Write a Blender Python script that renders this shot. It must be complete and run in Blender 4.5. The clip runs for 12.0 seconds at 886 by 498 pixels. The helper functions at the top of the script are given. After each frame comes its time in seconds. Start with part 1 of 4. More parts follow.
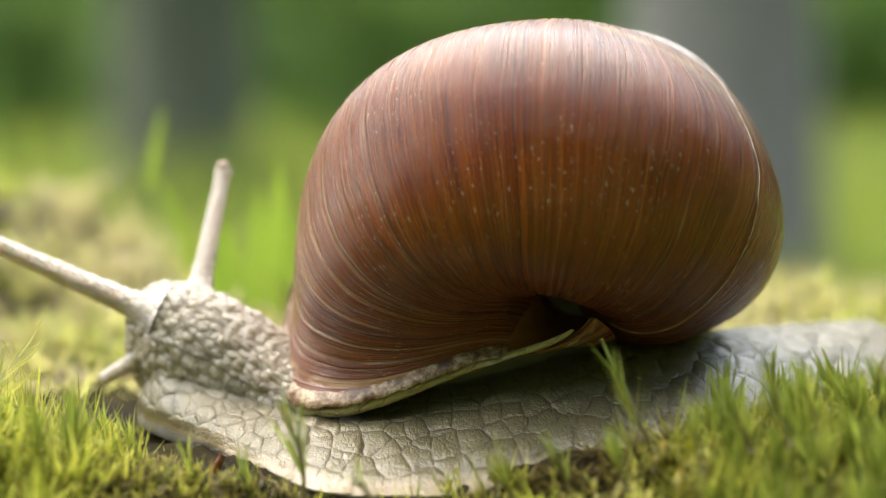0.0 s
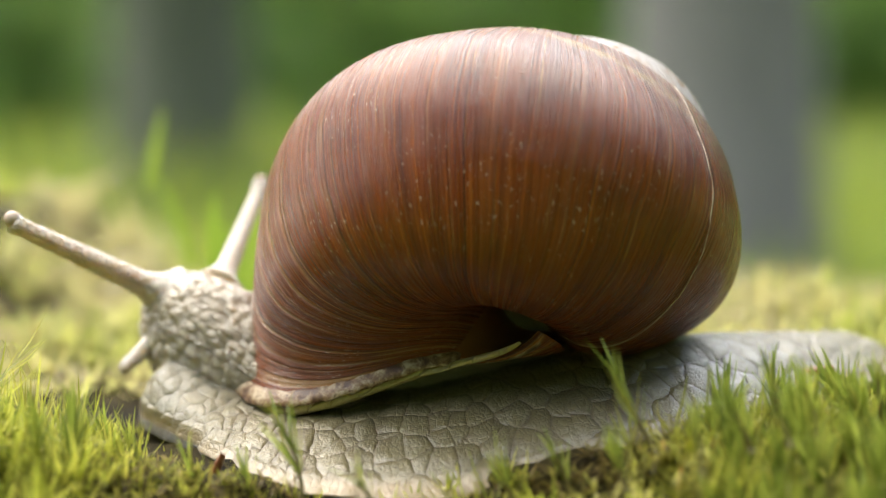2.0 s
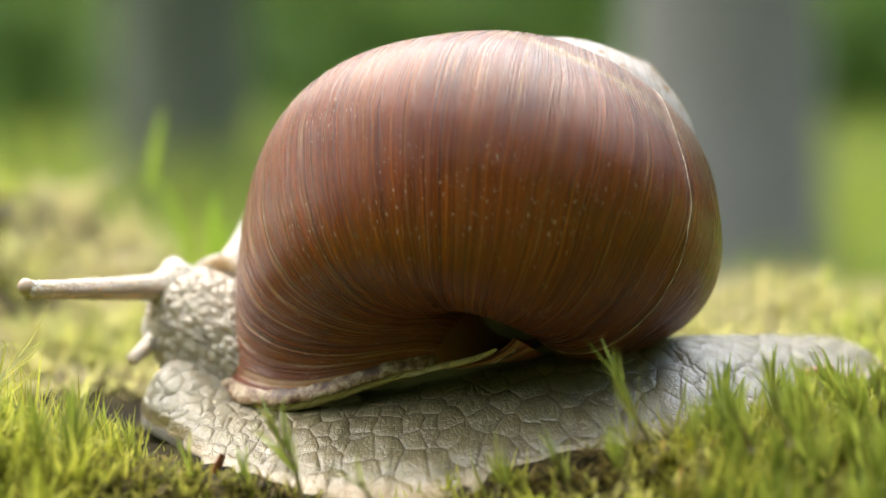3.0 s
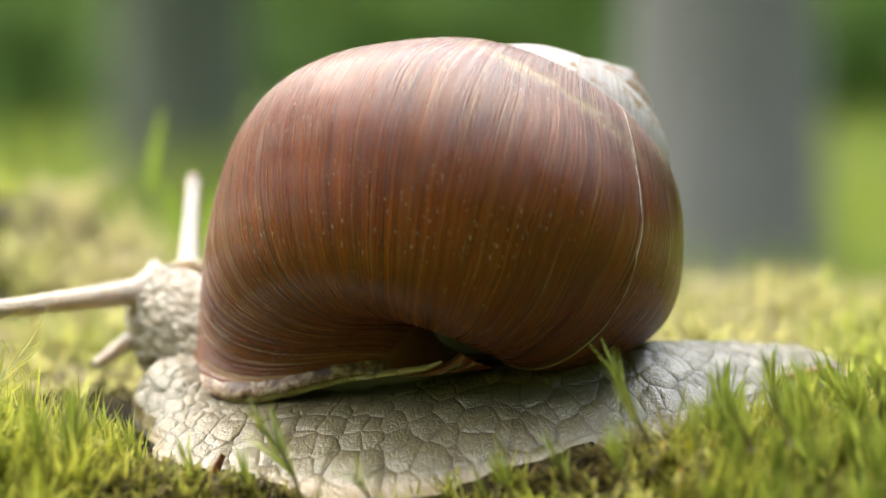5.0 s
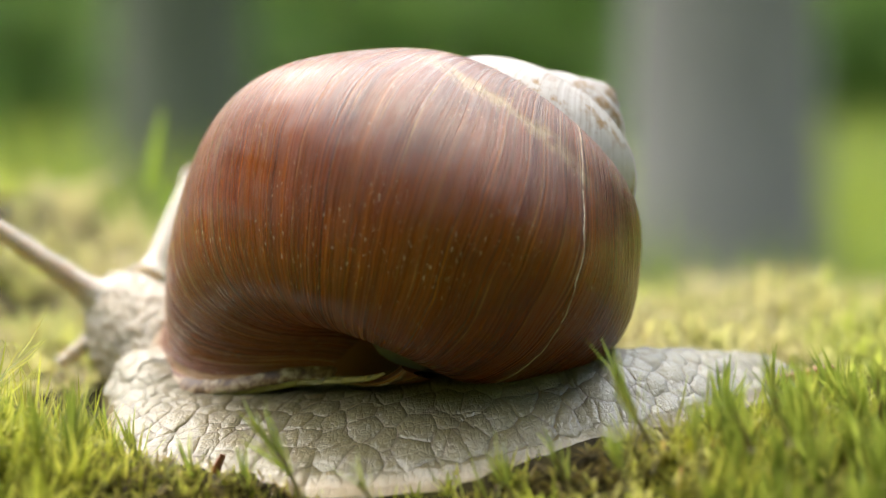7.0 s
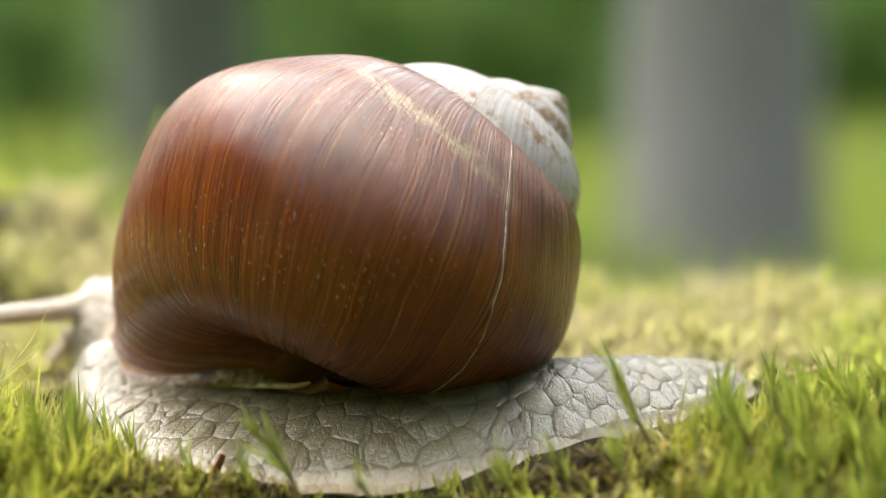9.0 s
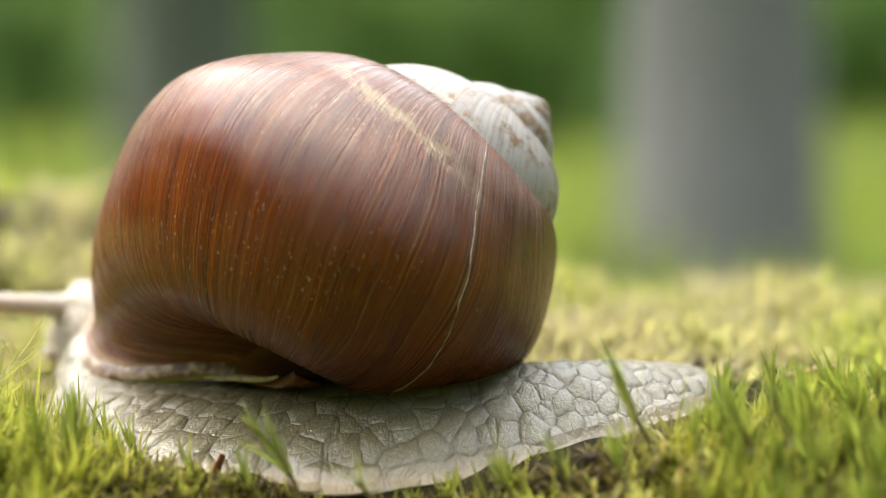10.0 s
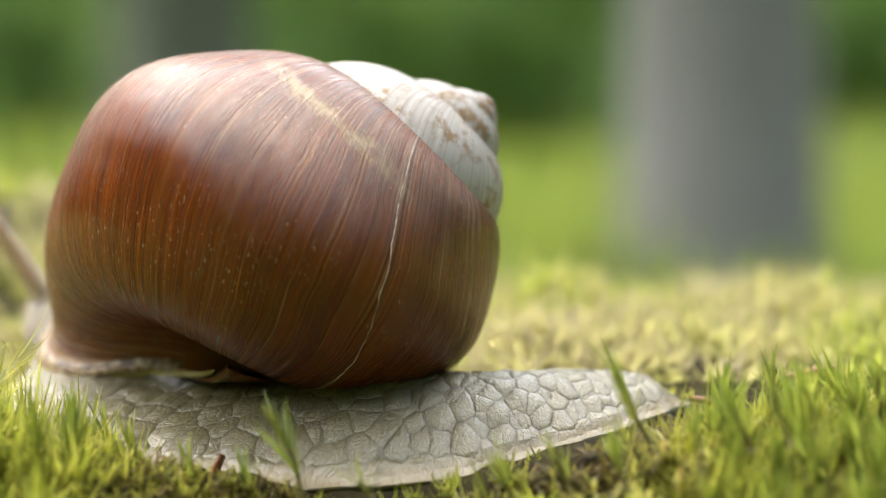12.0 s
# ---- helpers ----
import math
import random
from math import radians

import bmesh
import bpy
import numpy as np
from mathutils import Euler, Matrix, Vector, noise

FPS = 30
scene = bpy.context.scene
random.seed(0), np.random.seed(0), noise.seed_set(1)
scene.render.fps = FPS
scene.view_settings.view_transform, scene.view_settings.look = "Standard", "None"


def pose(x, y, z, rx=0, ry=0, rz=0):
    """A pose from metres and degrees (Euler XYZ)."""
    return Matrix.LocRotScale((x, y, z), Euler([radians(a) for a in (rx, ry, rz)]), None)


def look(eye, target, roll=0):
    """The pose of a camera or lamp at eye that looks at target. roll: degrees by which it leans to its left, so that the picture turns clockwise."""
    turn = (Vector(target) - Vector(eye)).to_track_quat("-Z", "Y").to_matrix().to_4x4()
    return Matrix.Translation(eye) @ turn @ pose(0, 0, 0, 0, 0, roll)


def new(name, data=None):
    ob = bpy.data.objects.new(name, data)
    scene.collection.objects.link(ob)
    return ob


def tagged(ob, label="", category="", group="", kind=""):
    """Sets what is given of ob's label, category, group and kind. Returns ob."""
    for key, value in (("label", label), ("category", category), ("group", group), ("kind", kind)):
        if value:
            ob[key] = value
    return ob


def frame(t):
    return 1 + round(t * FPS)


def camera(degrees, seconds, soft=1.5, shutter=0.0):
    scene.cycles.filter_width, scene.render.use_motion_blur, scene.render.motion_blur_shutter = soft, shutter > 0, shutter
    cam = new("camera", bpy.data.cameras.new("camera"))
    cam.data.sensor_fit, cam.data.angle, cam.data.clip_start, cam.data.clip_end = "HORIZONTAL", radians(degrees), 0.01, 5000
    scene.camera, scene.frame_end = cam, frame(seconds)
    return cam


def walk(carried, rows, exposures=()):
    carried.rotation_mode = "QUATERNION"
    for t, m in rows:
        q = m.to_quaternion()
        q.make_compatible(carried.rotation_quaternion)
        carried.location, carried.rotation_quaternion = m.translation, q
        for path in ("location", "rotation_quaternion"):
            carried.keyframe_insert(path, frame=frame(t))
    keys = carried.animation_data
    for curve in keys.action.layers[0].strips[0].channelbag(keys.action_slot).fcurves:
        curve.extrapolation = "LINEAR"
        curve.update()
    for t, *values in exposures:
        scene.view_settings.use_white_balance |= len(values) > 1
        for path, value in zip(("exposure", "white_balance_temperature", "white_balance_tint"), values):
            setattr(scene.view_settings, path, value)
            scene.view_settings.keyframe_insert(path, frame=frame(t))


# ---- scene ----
# ---- camera ----
cam = camera(24, 12.0, soft=1.1)
cam.data.dof.use_dof = True
cam.data.dof.focus_distance = 0.1795
cam.data.dof.aperture_fstop = 14.0
cam.data.dof.aperture_blades = 0
walk(cam, [(0.0, pose(0, -0.183, 0.033, 86, 0, 0)), (12.0, pose(0, -0.183, 0.033, 86, 0, 0))],
     exposures=[(0.0, 2.1, 6650, 7), (12.0, 2.1, 6650, 7)])

# ---- world and light ----
world = bpy.data.worlds.new("sky")
scene.world = world
world.use_nodes = True
wn = world.node_tree.nodes
sky = wn.new("ShaderNodeTexSky")
sky.sky_type = "NISHITA"
sky.sun_disc = False
sky.sun_elevation = radians(62)
sky.sun_rotation = radians(-39)
sky.air_density, sky.dust_density, sky.ozone_density = 1.0, 5.0, 0.4
world.node_tree.links.new(sky.outputs["Color"], wn["Background"].inputs["Color"])
wn["Background"].inputs["Strength"].default_value = 0.085
sun = new("sun", bpy.data.lights.new("sun", "SUN"))
sun.data.energy, sun.data.angle, sun.data.color = 1.9, radians(108), (1.0, 0.985, 0.96)
sun.matrix_world = look((-0.29, 0.36, 0.89), (0, 0, 0))


# ---- materials ----
class Mat:
    """A node material with short ways to add nodes."""

    def __init__(self, name, rough=0.6):
        self.m = bpy.data.materials.new(name)
        self.m.use_nodes = True
        self.n, self.l = self.m.node_tree.nodes, self.m.node_tree.links
        self.b = self.n["Principled BSDF"]
        self.b.inputs["Roughness"].default_value = rough

    def put(self, value, socket):
        if isinstance(value, bpy.types.NodeSocket):
            self.l.new(value, socket)
        else:
            socket.default_value = value

    def coords(self, kind="Object", scale=(1, 1, 1)):
        mp = self.n.new("ShaderNodeMapping")
        self.l.new(self.n.new("ShaderNodeTexCoord").outputs[kind], mp.inputs[0])
        mp.inputs["Scale"].default_value = scale
        return mp.outputs[0]

    def noise(self, vec, scale, detail=4, rough=0.55, distort=0.0):
        t = self.n.new("ShaderNodeTexNoise")
        self.l.new(vec, t.inputs["Vector"])
        t.inputs["Scale"].default_value, t.inputs["Detail"].default_value = scale, detail
        t.inputs["Roughness"].default_value, t.inputs["Distortion"].default_value = rough, distort
        return t.outputs["Fac"]

    def cells(self, vec, scale, feature="DISTANCE_TO_EDGE", stray=0.72):
        t = self.n.new("ShaderNodeTexVoronoi")
        t.feature = feature
        self.l.new(vec, t.inputs["Vector"])
        t.inputs["Scale"].default_value, t.inputs["Randomness"].default_value = scale, stray
        return t.outputs["Distance"]

    def ramp(self, fac, *stops):
        r = self.n.new("ShaderNodeValToRGB")
        self.l.new(fac, r.inputs[0])
        e = r.color_ramp.elements
        while len(e) < len(stops):
            e.new(0.5)
        for k, (p, c) in zip(e, stops):
            k.position = p
            k.color = (*c, 1) if isinstance(c, tuple) else (c, c, c, 1)
        return r.outputs[0]

    def mix(self, fac, a, b, blend="MIX"):
        x = self.n.new("ShaderNodeMix")
        x.data_type, x.blend_type = "RGBA", blend
        self.put(fac, x.inputs[0])
        self.put((*a, 1) if isinstance(a, tuple) else a, x.inputs[6])
        self.put((*b, 1) if isinstance(b, tuple) else b, x.inputs[7])
        return x.outputs[2]

    def math(self, op, a, b=0.0, c=0.0):
        x = self.n.new("ShaderNodeMath")
        x.operation = op
        for v, s in zip((a, b, c), x.inputs):
            self.put(v, s)
        return x.outputs[0]

    def split(self, vec):
        s = self.n.new("ShaderNodeSeparateXYZ")
        self.l.new(vec, s.inputs[0])
        return s.outputs

    def random(self, per="Object"):
        if per == "Object":
            return self.n.new("ShaderNodeObjectInfo").outputs["Random"]
        return self.n.new("ShaderNodeNewGeometry").outputs["Random Per Island"]

    def colour(self, c):
        self.put((*c, 1) if isinstance(c, tuple) else c, self.b.inputs["Base Color"])
        return self

    def bump(self, height, distance, strength=1.0):
        x = self.n.new("ShaderNodeBump")
        x.inputs["Strength"].default_value, x.inputs["Distance"].default_value = strength, distance
        self.l.new(height, x.inputs["Height"])
        if self.b.inputs["Normal"].links:
            self.l.new(self.b.inputs["Normal"].links[0].from_socket, x.inputs["Normal"])
        self.l.new(x.outputs[0], self.b.inputs["Normal"])
        return self

    def set(self, **k):
        for name, v in k.items():
            self.put(v, self.b.inputs[name.replace("_", " ")])
        return self


def shell_material():
    """Brown horn layer with growth lines; worn chalky white on the early whorls. UV: turns back from the lip, way round the section."""
    m = Mat("horny_shell", 0.3)
    uv = m.coords("UV")
    u, v, _ = m.split(uv)
    bend = m.noise(m.coords("UV", (1.2, 2.5, 1)), 3.0, 2)
    lines = m.n.new("ShaderNodeCombineXYZ")
    m.put(m.math("MULTIPLY_ADD", bend, 0.012, u), lines.inputs[0])
    m.put(m.math("MULTIPLY", v, 0.0035), lines.inputs[1])
    lines = lines.outputs[0]
    fine = m.noise(lines, 460, 5, 0.75)
    broad = m.noise(lines, 34, 3, 0.6)
    patch = m.noise(m.coords("Object"), 120, 4, 0.65)
    base = m.ramp(fine, (0.34, (0.018, 0.0032, 0.001)), (0.45, (0.11, 0.016, 0.001)), (0.55, (0.225, 0.038, 0.0018)), (0.63, (0.46, 0.14, 0.01)))
    base = m.mix(m.ramp(broad, (0.42, 0.0), (0.66, 0.55)), base, (0.3, 0.082, 0.006))
    base = m.mix(m.ramp(patch, (0.45, 0.0), (0.7, 0.4)), base, (0.022, 0.005, 0.003))
    # reddish brown towards the base, darker purplish brown on the shoulder
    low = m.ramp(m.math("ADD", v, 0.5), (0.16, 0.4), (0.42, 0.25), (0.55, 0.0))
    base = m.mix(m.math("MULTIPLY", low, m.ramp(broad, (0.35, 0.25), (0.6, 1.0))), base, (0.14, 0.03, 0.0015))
    shoulder = m.ramp(m.math("ADD", v, 0.5), (0.5, 0.0), (0.6, 0.5), (0.72, 0.6), (0.85, 0.3))
    base = m.mix(m.math("MULTIPLY", shoulder, m.ramp(m.noise(uv, 9, 4), (0.35, 0.25), (0.65, 0.95))), base, (0.08, 0.022, 0.014))
    # pale growth streaks, broken along their length
    streak = m.ramp(m.noise(lines, 420, 2, 0.5), (0.6, 0.0), (0.67, 0.8))
    streak = m.math("MULTIPLY", streak, m.ramp(m.noise(uv, 14, 3), (0.42, 0.1), (0.6, 1.0)))
    base = m.mix(streak, base, (0.43, 0.26, 0.11))
    # whitish streaks on the shoulder
    pale = m.math("MULTIPLY", m.ramp(m.noise(lines, 210, 4, 0.7), (0.54, 0.0), (0.62, 0.5)), m.ramp(m.math("ADD", v, 0.5), (0.54, 0.0), (0.7, 1.0)))
    pale = m.math("MULTIPLY", pale, m.ramp(m.noise(uv, 11, 4), (0.35, 0.15), (0.6, 1.0)))
    base = m.mix(pale, base, (0.42, 0.27, 0.19))
    # bolder pale ridges close to the lip
    ridge = m.ramp(m.noise(lines, 95, 3, 0.55), (0.52, 0.0), (0.6, 0.85))
    ridge = m.math("MULTIPLY", ridge, m.ramp(u, (0.01, 1.0), (0.13, 0.8), (0.24, 0.0)))
    ridge = m.math("MULTIPLY", ridge, m.ramp(m.noise(uv, 17, 3), (0.38, 0.25), (0.58, 1.0)))
    base = m.mix(ridge, base, (0.42, 0.24, 0.1))
    # chipped white specks
    speck = m.ramp(m.noise(m.coords("UV", (420, 130, 1)), 1.0, 3, 0.6), (0.62, 0.0), (0.68, 0.85))
    speck = m.math("MULTIPLY", speck, m.ramp(m.noise(m.coords("Object"), 150, 3), (0.46, 0.0), (0.58, 1.0)))
    base = m.mix(speck, base, (0.6, 0.46, 0.34))
    # ragged healed scar below the suture
    dist = m.math("ABSOLUTE", m.math("SUBTRACT", m.math("MULTIPLY_ADD", m.noise(uv, 22, 4, 0.7), 0.05, v), 0.19))
    band = m.ramp(m.math("MULTIPLY", dist, 50.0), (0.1, 1.0), (0.75, 0.0))
    reach = m.math("MULTIPLY", m.ramp(u, (0.3, 0.0), (0.34, 1.0)), m.ramp(u, (0.46, 1.0), (0.54, 0.0)))
    scarred = m.math("MULTIPLY", m.math("MULTIPLY", band, reach), m.ramp(m.noise(uv, 70, 4, 0.7), (0.36, 0.0), (0.55, 0.95)))
    base = m.mix(m.math("MULTIPLY", scarred, 0.8), base, (0.44, 0.32, 0.17))
    # worn spire
    worn = m.math("MULTIPLY_ADD", m.noise(m.coords("UV", (9, 3, 1)), 3.0, 4), 0.16, u)
    wear = m.ramp(m.math("MULTIPLY", m.math("SUBTRACT", worn, 1.1), 9.0), (0.0, 0.0), (1.0, 1.0))
    chalk = m.ramp(m.noise(lines, 120, 5, 0.6), (0.3, (0.3, 0.25, 0.2)), (0.48, (0.46, 0.42, 0.4)), (0.72, (0.58, 0.565, 0.56)))
    rust = m.ramp(m.noise(m.coords("Object"), 420, 5, 0.72), (0.5, 0.0), (0.6, 0.95))
    rust = m.math("MULTIPLY", rust, m.ramp(m.noise(m.coords("Object"), 130, 2), (0.38, 0.0), (0.55, 1.0)))
    chalk = m.mix(rust, chalk, (0.24, 0.13, 0.035))
    base = m.mix(wear, base, chalk)
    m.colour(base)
    m.set(Roughness=m.mix(wear, m.ramp(m.noise(lines, 160, 4, 0.7), (0.36, 0.2), (0.64, 0.36)), (0.6, 0.6, 0.6)))
    m.set(Specular_IOR_Level=0.4, Coat_Weight=0.3, Coat_Roughness=0.1)
    m.bump(fine, 0.0003, 0.8)
    m.bump(m.noise(m.coords("Object"), 300, 4), 0.0002, 0.4)
    m.bump(broad, 0.0007, 0.5)
    m.bump(scarred, 0.00025, 0.6)
    m.bump(ridge, 0.0004, 0.7)
    m.l.new(m.b.inputs["Normal"].links[0].from_socket, m.b.inputs["Coat Normal"])
    return m.m


def lip_material():
    m = Mat("worn_lip", 0.35)
    n = m.noise(m.coords("Object"), 520, 6, 0.7)
    chips = m.noise(m.coords("Object"), 1700, 3, 0.6)
    c = m.ramp(n, (0.42, (0.07, 0.03, 0.012)), (0.5, (0.21, 0.12, 0.055)), (0.6, (0.5, 0.4, 0.27)))
    m.colour(m.mix(m.ramp(chips, (0.58, 0.0), (0.66, 0.85)), c, (0.08, 0.035, 0.015)))
    m.bump(n, 0.0004, 0.7)
    return m.m


def scar_material(a, b):
    m = Mat("healed_growth_scar", 0.5)
    m.colour(m.ramp(m.noise(m.coords("Object"), 700, 4), (0.35, a), (0.6, b)))
    m.bump(m.noise(m.coords("Object"), 900, 3), 0.0002, 0.6)
    return m.m


def skin_material(name, dark, light, groove=(0.15, 0.105, 0.075), wet=0.24, glow=0.2, rim=None, plate=1.0):
    """Wet, slightly translucent snail skin in plates. UV runs on over all pieces of the body, in plates; rim: colour of the smooth border, where v is small."""
    m = Mat(name, 0.3)
    uv = m.coords("UV")
    _, v, _ = m.split(uv)
    warp = m.n.new("ShaderNodeTexNoise")
    m.l.new(uv, warp.inputs["Vector"])
    warp.inputs["Scale"].default_value, warp.inputs["Detail"].default_value = 1.1, 3
    p = m.mix(0.36, uv, warp.outputs["Color"], "ADD")
    edge = m.cells(p, plate)
    minor = m.cells(m.mix(0.6, uv, warp.outputs["Color"], "ADD"), 3.1)
    tiny = m.cells(m.mix(0.3, uv, warp.outputs["Color"], "ADD"), 7.5)
    blot = m.noise(uv, 0.35, 5, 0.6)
    grain = m.noise(uv, 13, 4, 0.65)
    inner = m.ramp(v, (0.25, 0.0), (0.75, 1.0)) if rim else 1.0
    c = m.ramp(blot, (0.32, dark), (0.66, light))
    seam = m.math("MULTIPLY", m.ramp(edge, (0.0, 0.6), (0.03, 0.3), (0.09, 0.0)), m.ramp(m.noise(uv, 0.8, 3), (0.35, 0.3), (0.6, 1.0)))
    c = m.mix(m.math("MULTIPLY", seam, inner), c, groove)
    c = m.mix(m.ramp(minor, (0.0, 0.16), (0.1, 0.0)), c, groove)
    c = m.mix(m.ramp(grain, (0.35, 0.14), (0.6, 0.0)), c, groove)
    if rim:
        u, _, _ = m.split(uv)
        # paler skin towards the foot's front, part of it bright sky light painted in
        c = m.mix(m.ramp(m.math("MULTIPLY", u, 0.04), (0.12, 0.8), (0.55, 0.0)), c, (0.35, 0.315, 0.24))
        c = m.mix(m.ramp(v, (0.3, 0.85), (0.9, 0.0)), c, rim)
    m.colour(c)
    m.set(Roughness=m.ramp(m.noise(uv, 5, 3), (0.35, wet), (0.65, wet + 0.2)))
    m.set(Subsurface_Weight=glow, Subsurface_Radius=(0.0011, 0.0009, 0.0007), Subsurface_Scale=1.0 + 3.0 * glow)
    step = m.ramp(edge, (0.0, 0.0), (0.04, 0.4), (0.1, 0.78), (0.18, 0.95), (0.3, 1.0))
    m.bump(m.math("MULTIPLY", step, inner), 0.00018, 0.6)
    dome = m.cells(p, plate, "F1")
    m.bump(m.math("MULTIPLY", m.math("SUBTRACT", 1.0, m.math("MULTIPLY", dome, dome)), inner), 0.0008, 0.45)
    m.bump(m.ramp(minor, (0.0, 0.0), (0.12, 0.6), (0.35, 1.0)), 0.0001, 0.5)
    base_normal = m.b.inputs["Normal"].links[0].from_socket
    m.bump(m.ramp(tiny, (0.0, 0.0), (0.3, 1.0)), 0.00008, 0.6)
    m.bump(m.noise(uv, 5, 3, 0.6), 0.00012, 0.6)
    # the fine crinkles show in the gloss of the slime, the plates in the skin
    m.set(Coat_Weight=1.0, Coat_Roughness=m.ramp(m.noise(uv, 1.7, 3), (0.35, 0.05), (0.65, 0.14)))
    m.l.new(m.b.inputs["Normal"].links[0].from_socket, m.b.inputs["Coat Normal"])
    m.l.new(base_normal, m.b.inputs["Normal"])
    return m.m


def leaf_material(name, low, mid, high, per="Island", gloss=0.4, dead=None, patch=75, worn=(0.48, 0.62)):
    m = Mat(name, gloss)
    r = m.random(per)
    c = m.ramp(r, (0.0, (low[0] * 1.6, low[1] * 0.75, low[2])), (0.08, low), (0.5, mid), (1.0, high))
    c = m.mix(m.ramp(m.noise(m.coords("Object"), 900, 3), (0.4, 0.0), (0.7, 0.4)), c, low)
    if dead:
        c = m.mix(m.ramp(m.noise(m.coords("Object"), patch, 4, 0.6), (worn[0], 0.0), (worn[1], 0.75)), c, dead)
    m.colour(c)
    m.set(Subsurface_Weight=0.0, Transmission_Weight=0.0)
    t = m.n.new("ShaderNodeBsdfTranslucent")
    m.put(m.mix(0.3, c, (0.5, 0.58, 0.1)), t.inputs["Color"])
    a = m.n.new("ShaderNodeMixShader")
    a.inputs[0].default_value = 0.58
    m.l.new(m.b.outputs[0], a.inputs[1])
    m.l.new(t.outputs[0], a.inputs[2])
    m.l.new(a.outputs[0], m.n["Material Output"].inputs["Surface"])
    return m.m


def ground_material():
    m = Mat("mossy_forest_floor", 0.9)
    o = m.coords("Object")
    n = m.noise(o, 160, 6, 0.65)
    near = m.ramp(n, (0.3, (0.008, 0.006, 0.003)), (0.5, (0.022, 0.017, 0.006)), (0.7, (0.055, 0.045, 0.012)))
    far = m.ramp(m.noise(o, 1.6, 5, 0.6), (0.35, (0.085, 0.13, 0.025)), (0.6, (0.15, 0.19, 0.04)))
    x, y, z = m.split(o)
    away = m.math("SQRT", m.math("ADD", m.math("MULTIPLY", x, x), m.math("MULTIPLY", y, y)))
    m.colour(m.mix(m.ramp(m.math("MULTIPLY", away, 1.5), (0.4, 0.0), (0.9, 1.0)), near, far))
    m.set(Specular_IOR_Level=0.1)
    m.bump(n, 0.001, 0.8)
    return m.m


def bark_material(name, dark, light):
    m = Mat(name, 0.9)
    n = m.noise(m.coords("Object", (1, 1, 0.25)), 22, 6, 0.65)
    m.colour(m.ramp(n, (0.3, dark), (0.65, light)))
    m.bump(n, 0.02, 0.8)
    return m.m


def dry_material(name, a, b, rough=0.5):
    m = Mat(name, rough)
    m.colour(m.ramp(m.noise(m.coords("Object", (1, 1, 1)), 500, 4), (0.3, a), (0.7, b)))
    m.bump(m.noise(m.coords("Object"), 1500, 3), 0.0001, 0.6)
    return m.m


SHELL, LIP = shell_material(), lip_material()
CRACK = scar_material((0.16, 0.07, 0.03), (0.66, 0.56, 0.44))
FOOT = skin_material("foot_skin", (0.125, 0.106, 0.047), (0.18, 0.154, 0.075), (0.062, 0.042, 0.018), 0.42, 0.5, (0.29, 0.22, 0.12), 0.85)
HEAD = skin_material("head_skin", (0.36, 0.305, 0.225), (0.49, 0.43, 0.335), (0.29, 0.23, 0.165), 0.34, 0.5, plate=1.2)
HORN = skin_material("tentacle_skin", (0.55, 0.49, 0.4), (0.66, 0.6, 0.51), (0.48, 0.41, 0.33), 0.36, 0.6)
MANTLE = skin_material("mantle_skin", (0.36, 0.29, 0.1), (0.5, 0.42, 0.19), (0.22, 0.16, 0.06))
EYE = dry_material("eye_skin", (0.34, 0.24, 0.18), (0.5, 0.39, 0.3))
MOSS = leaf_material("moss_leaf", (0.08, 0.1, 0.01), (0.47, 0.5, 0.05), (0.86, 0.78, 0.17), dead=(0.2, 0.14, 0.04), worn=(0.54, 0.7))
MOSSB = leaf_material("pale_moss_leaf", (0.2, 0.24, 0.03), (0.4, 0.44, 0.07), (0.58, 0.56, 0.18), dead=(0.54, 0.43, 0.3), patch=34, worn=(0.38, 0.56))
CURL = leaf_material("curled_moss_leaf", (0.3, 0.28, 0.05), (0.58, 0.54, 0.12), (0.85, 0.78, 0.3))
DEADMOSS = leaf_material("dead_moss_leaf", (0.06, 0.035, 0.012), (0.14, 0.085, 0.025), (0.3, 0.2, 0.06))
SPRIG = leaf_material("sprig_leaf", (0.11, 0.16, 0.022), (0.23, 0.3, 0.045), (0.44, 0.47, 0.09), "Object", 0.35)
BUSH = leaf_material("bush_leaf", (0.1, 0.22, 0.07), (0.15, 0.31, 0.1), (0.21, 0.4, 0.13))
UNDERGROWTH = leaf_material("undergrowth_leaf", (0.12, 0.18, 0.03), (0.18, 0.26, 0.045), (0.28, 0.34, 0.07))
GRASS = leaf_material("grass_leaf", (0.16, 0.3, 0.03), (0.24, 0.4, 0.04), (0.34, 0.48, 0.06), "Object")
STEM = dry_material("sprig_stem", (0.07, 0.06, 0.012), (0.16, 0.12, 0.03))
NEEDLE = dry_material("dry_needle", (0.12, 0.035, 0.012), (0.3, 0.1, 0.035), 0.45)
STRAW = dry_material("pale_straw", (0.5, 0.48, 0.36), (0.7, 0.68, 0.58), 0.35)
GROUND = ground_material()
BARK = bark_material("grey_bark", (0.095, 0.097, 0.09), (0.15, 0.152, 0.142))
DARKBARK = bark_material("dark_bark", (0.045, 0.058, 0.036), (0.075, 0.09, 0.058))


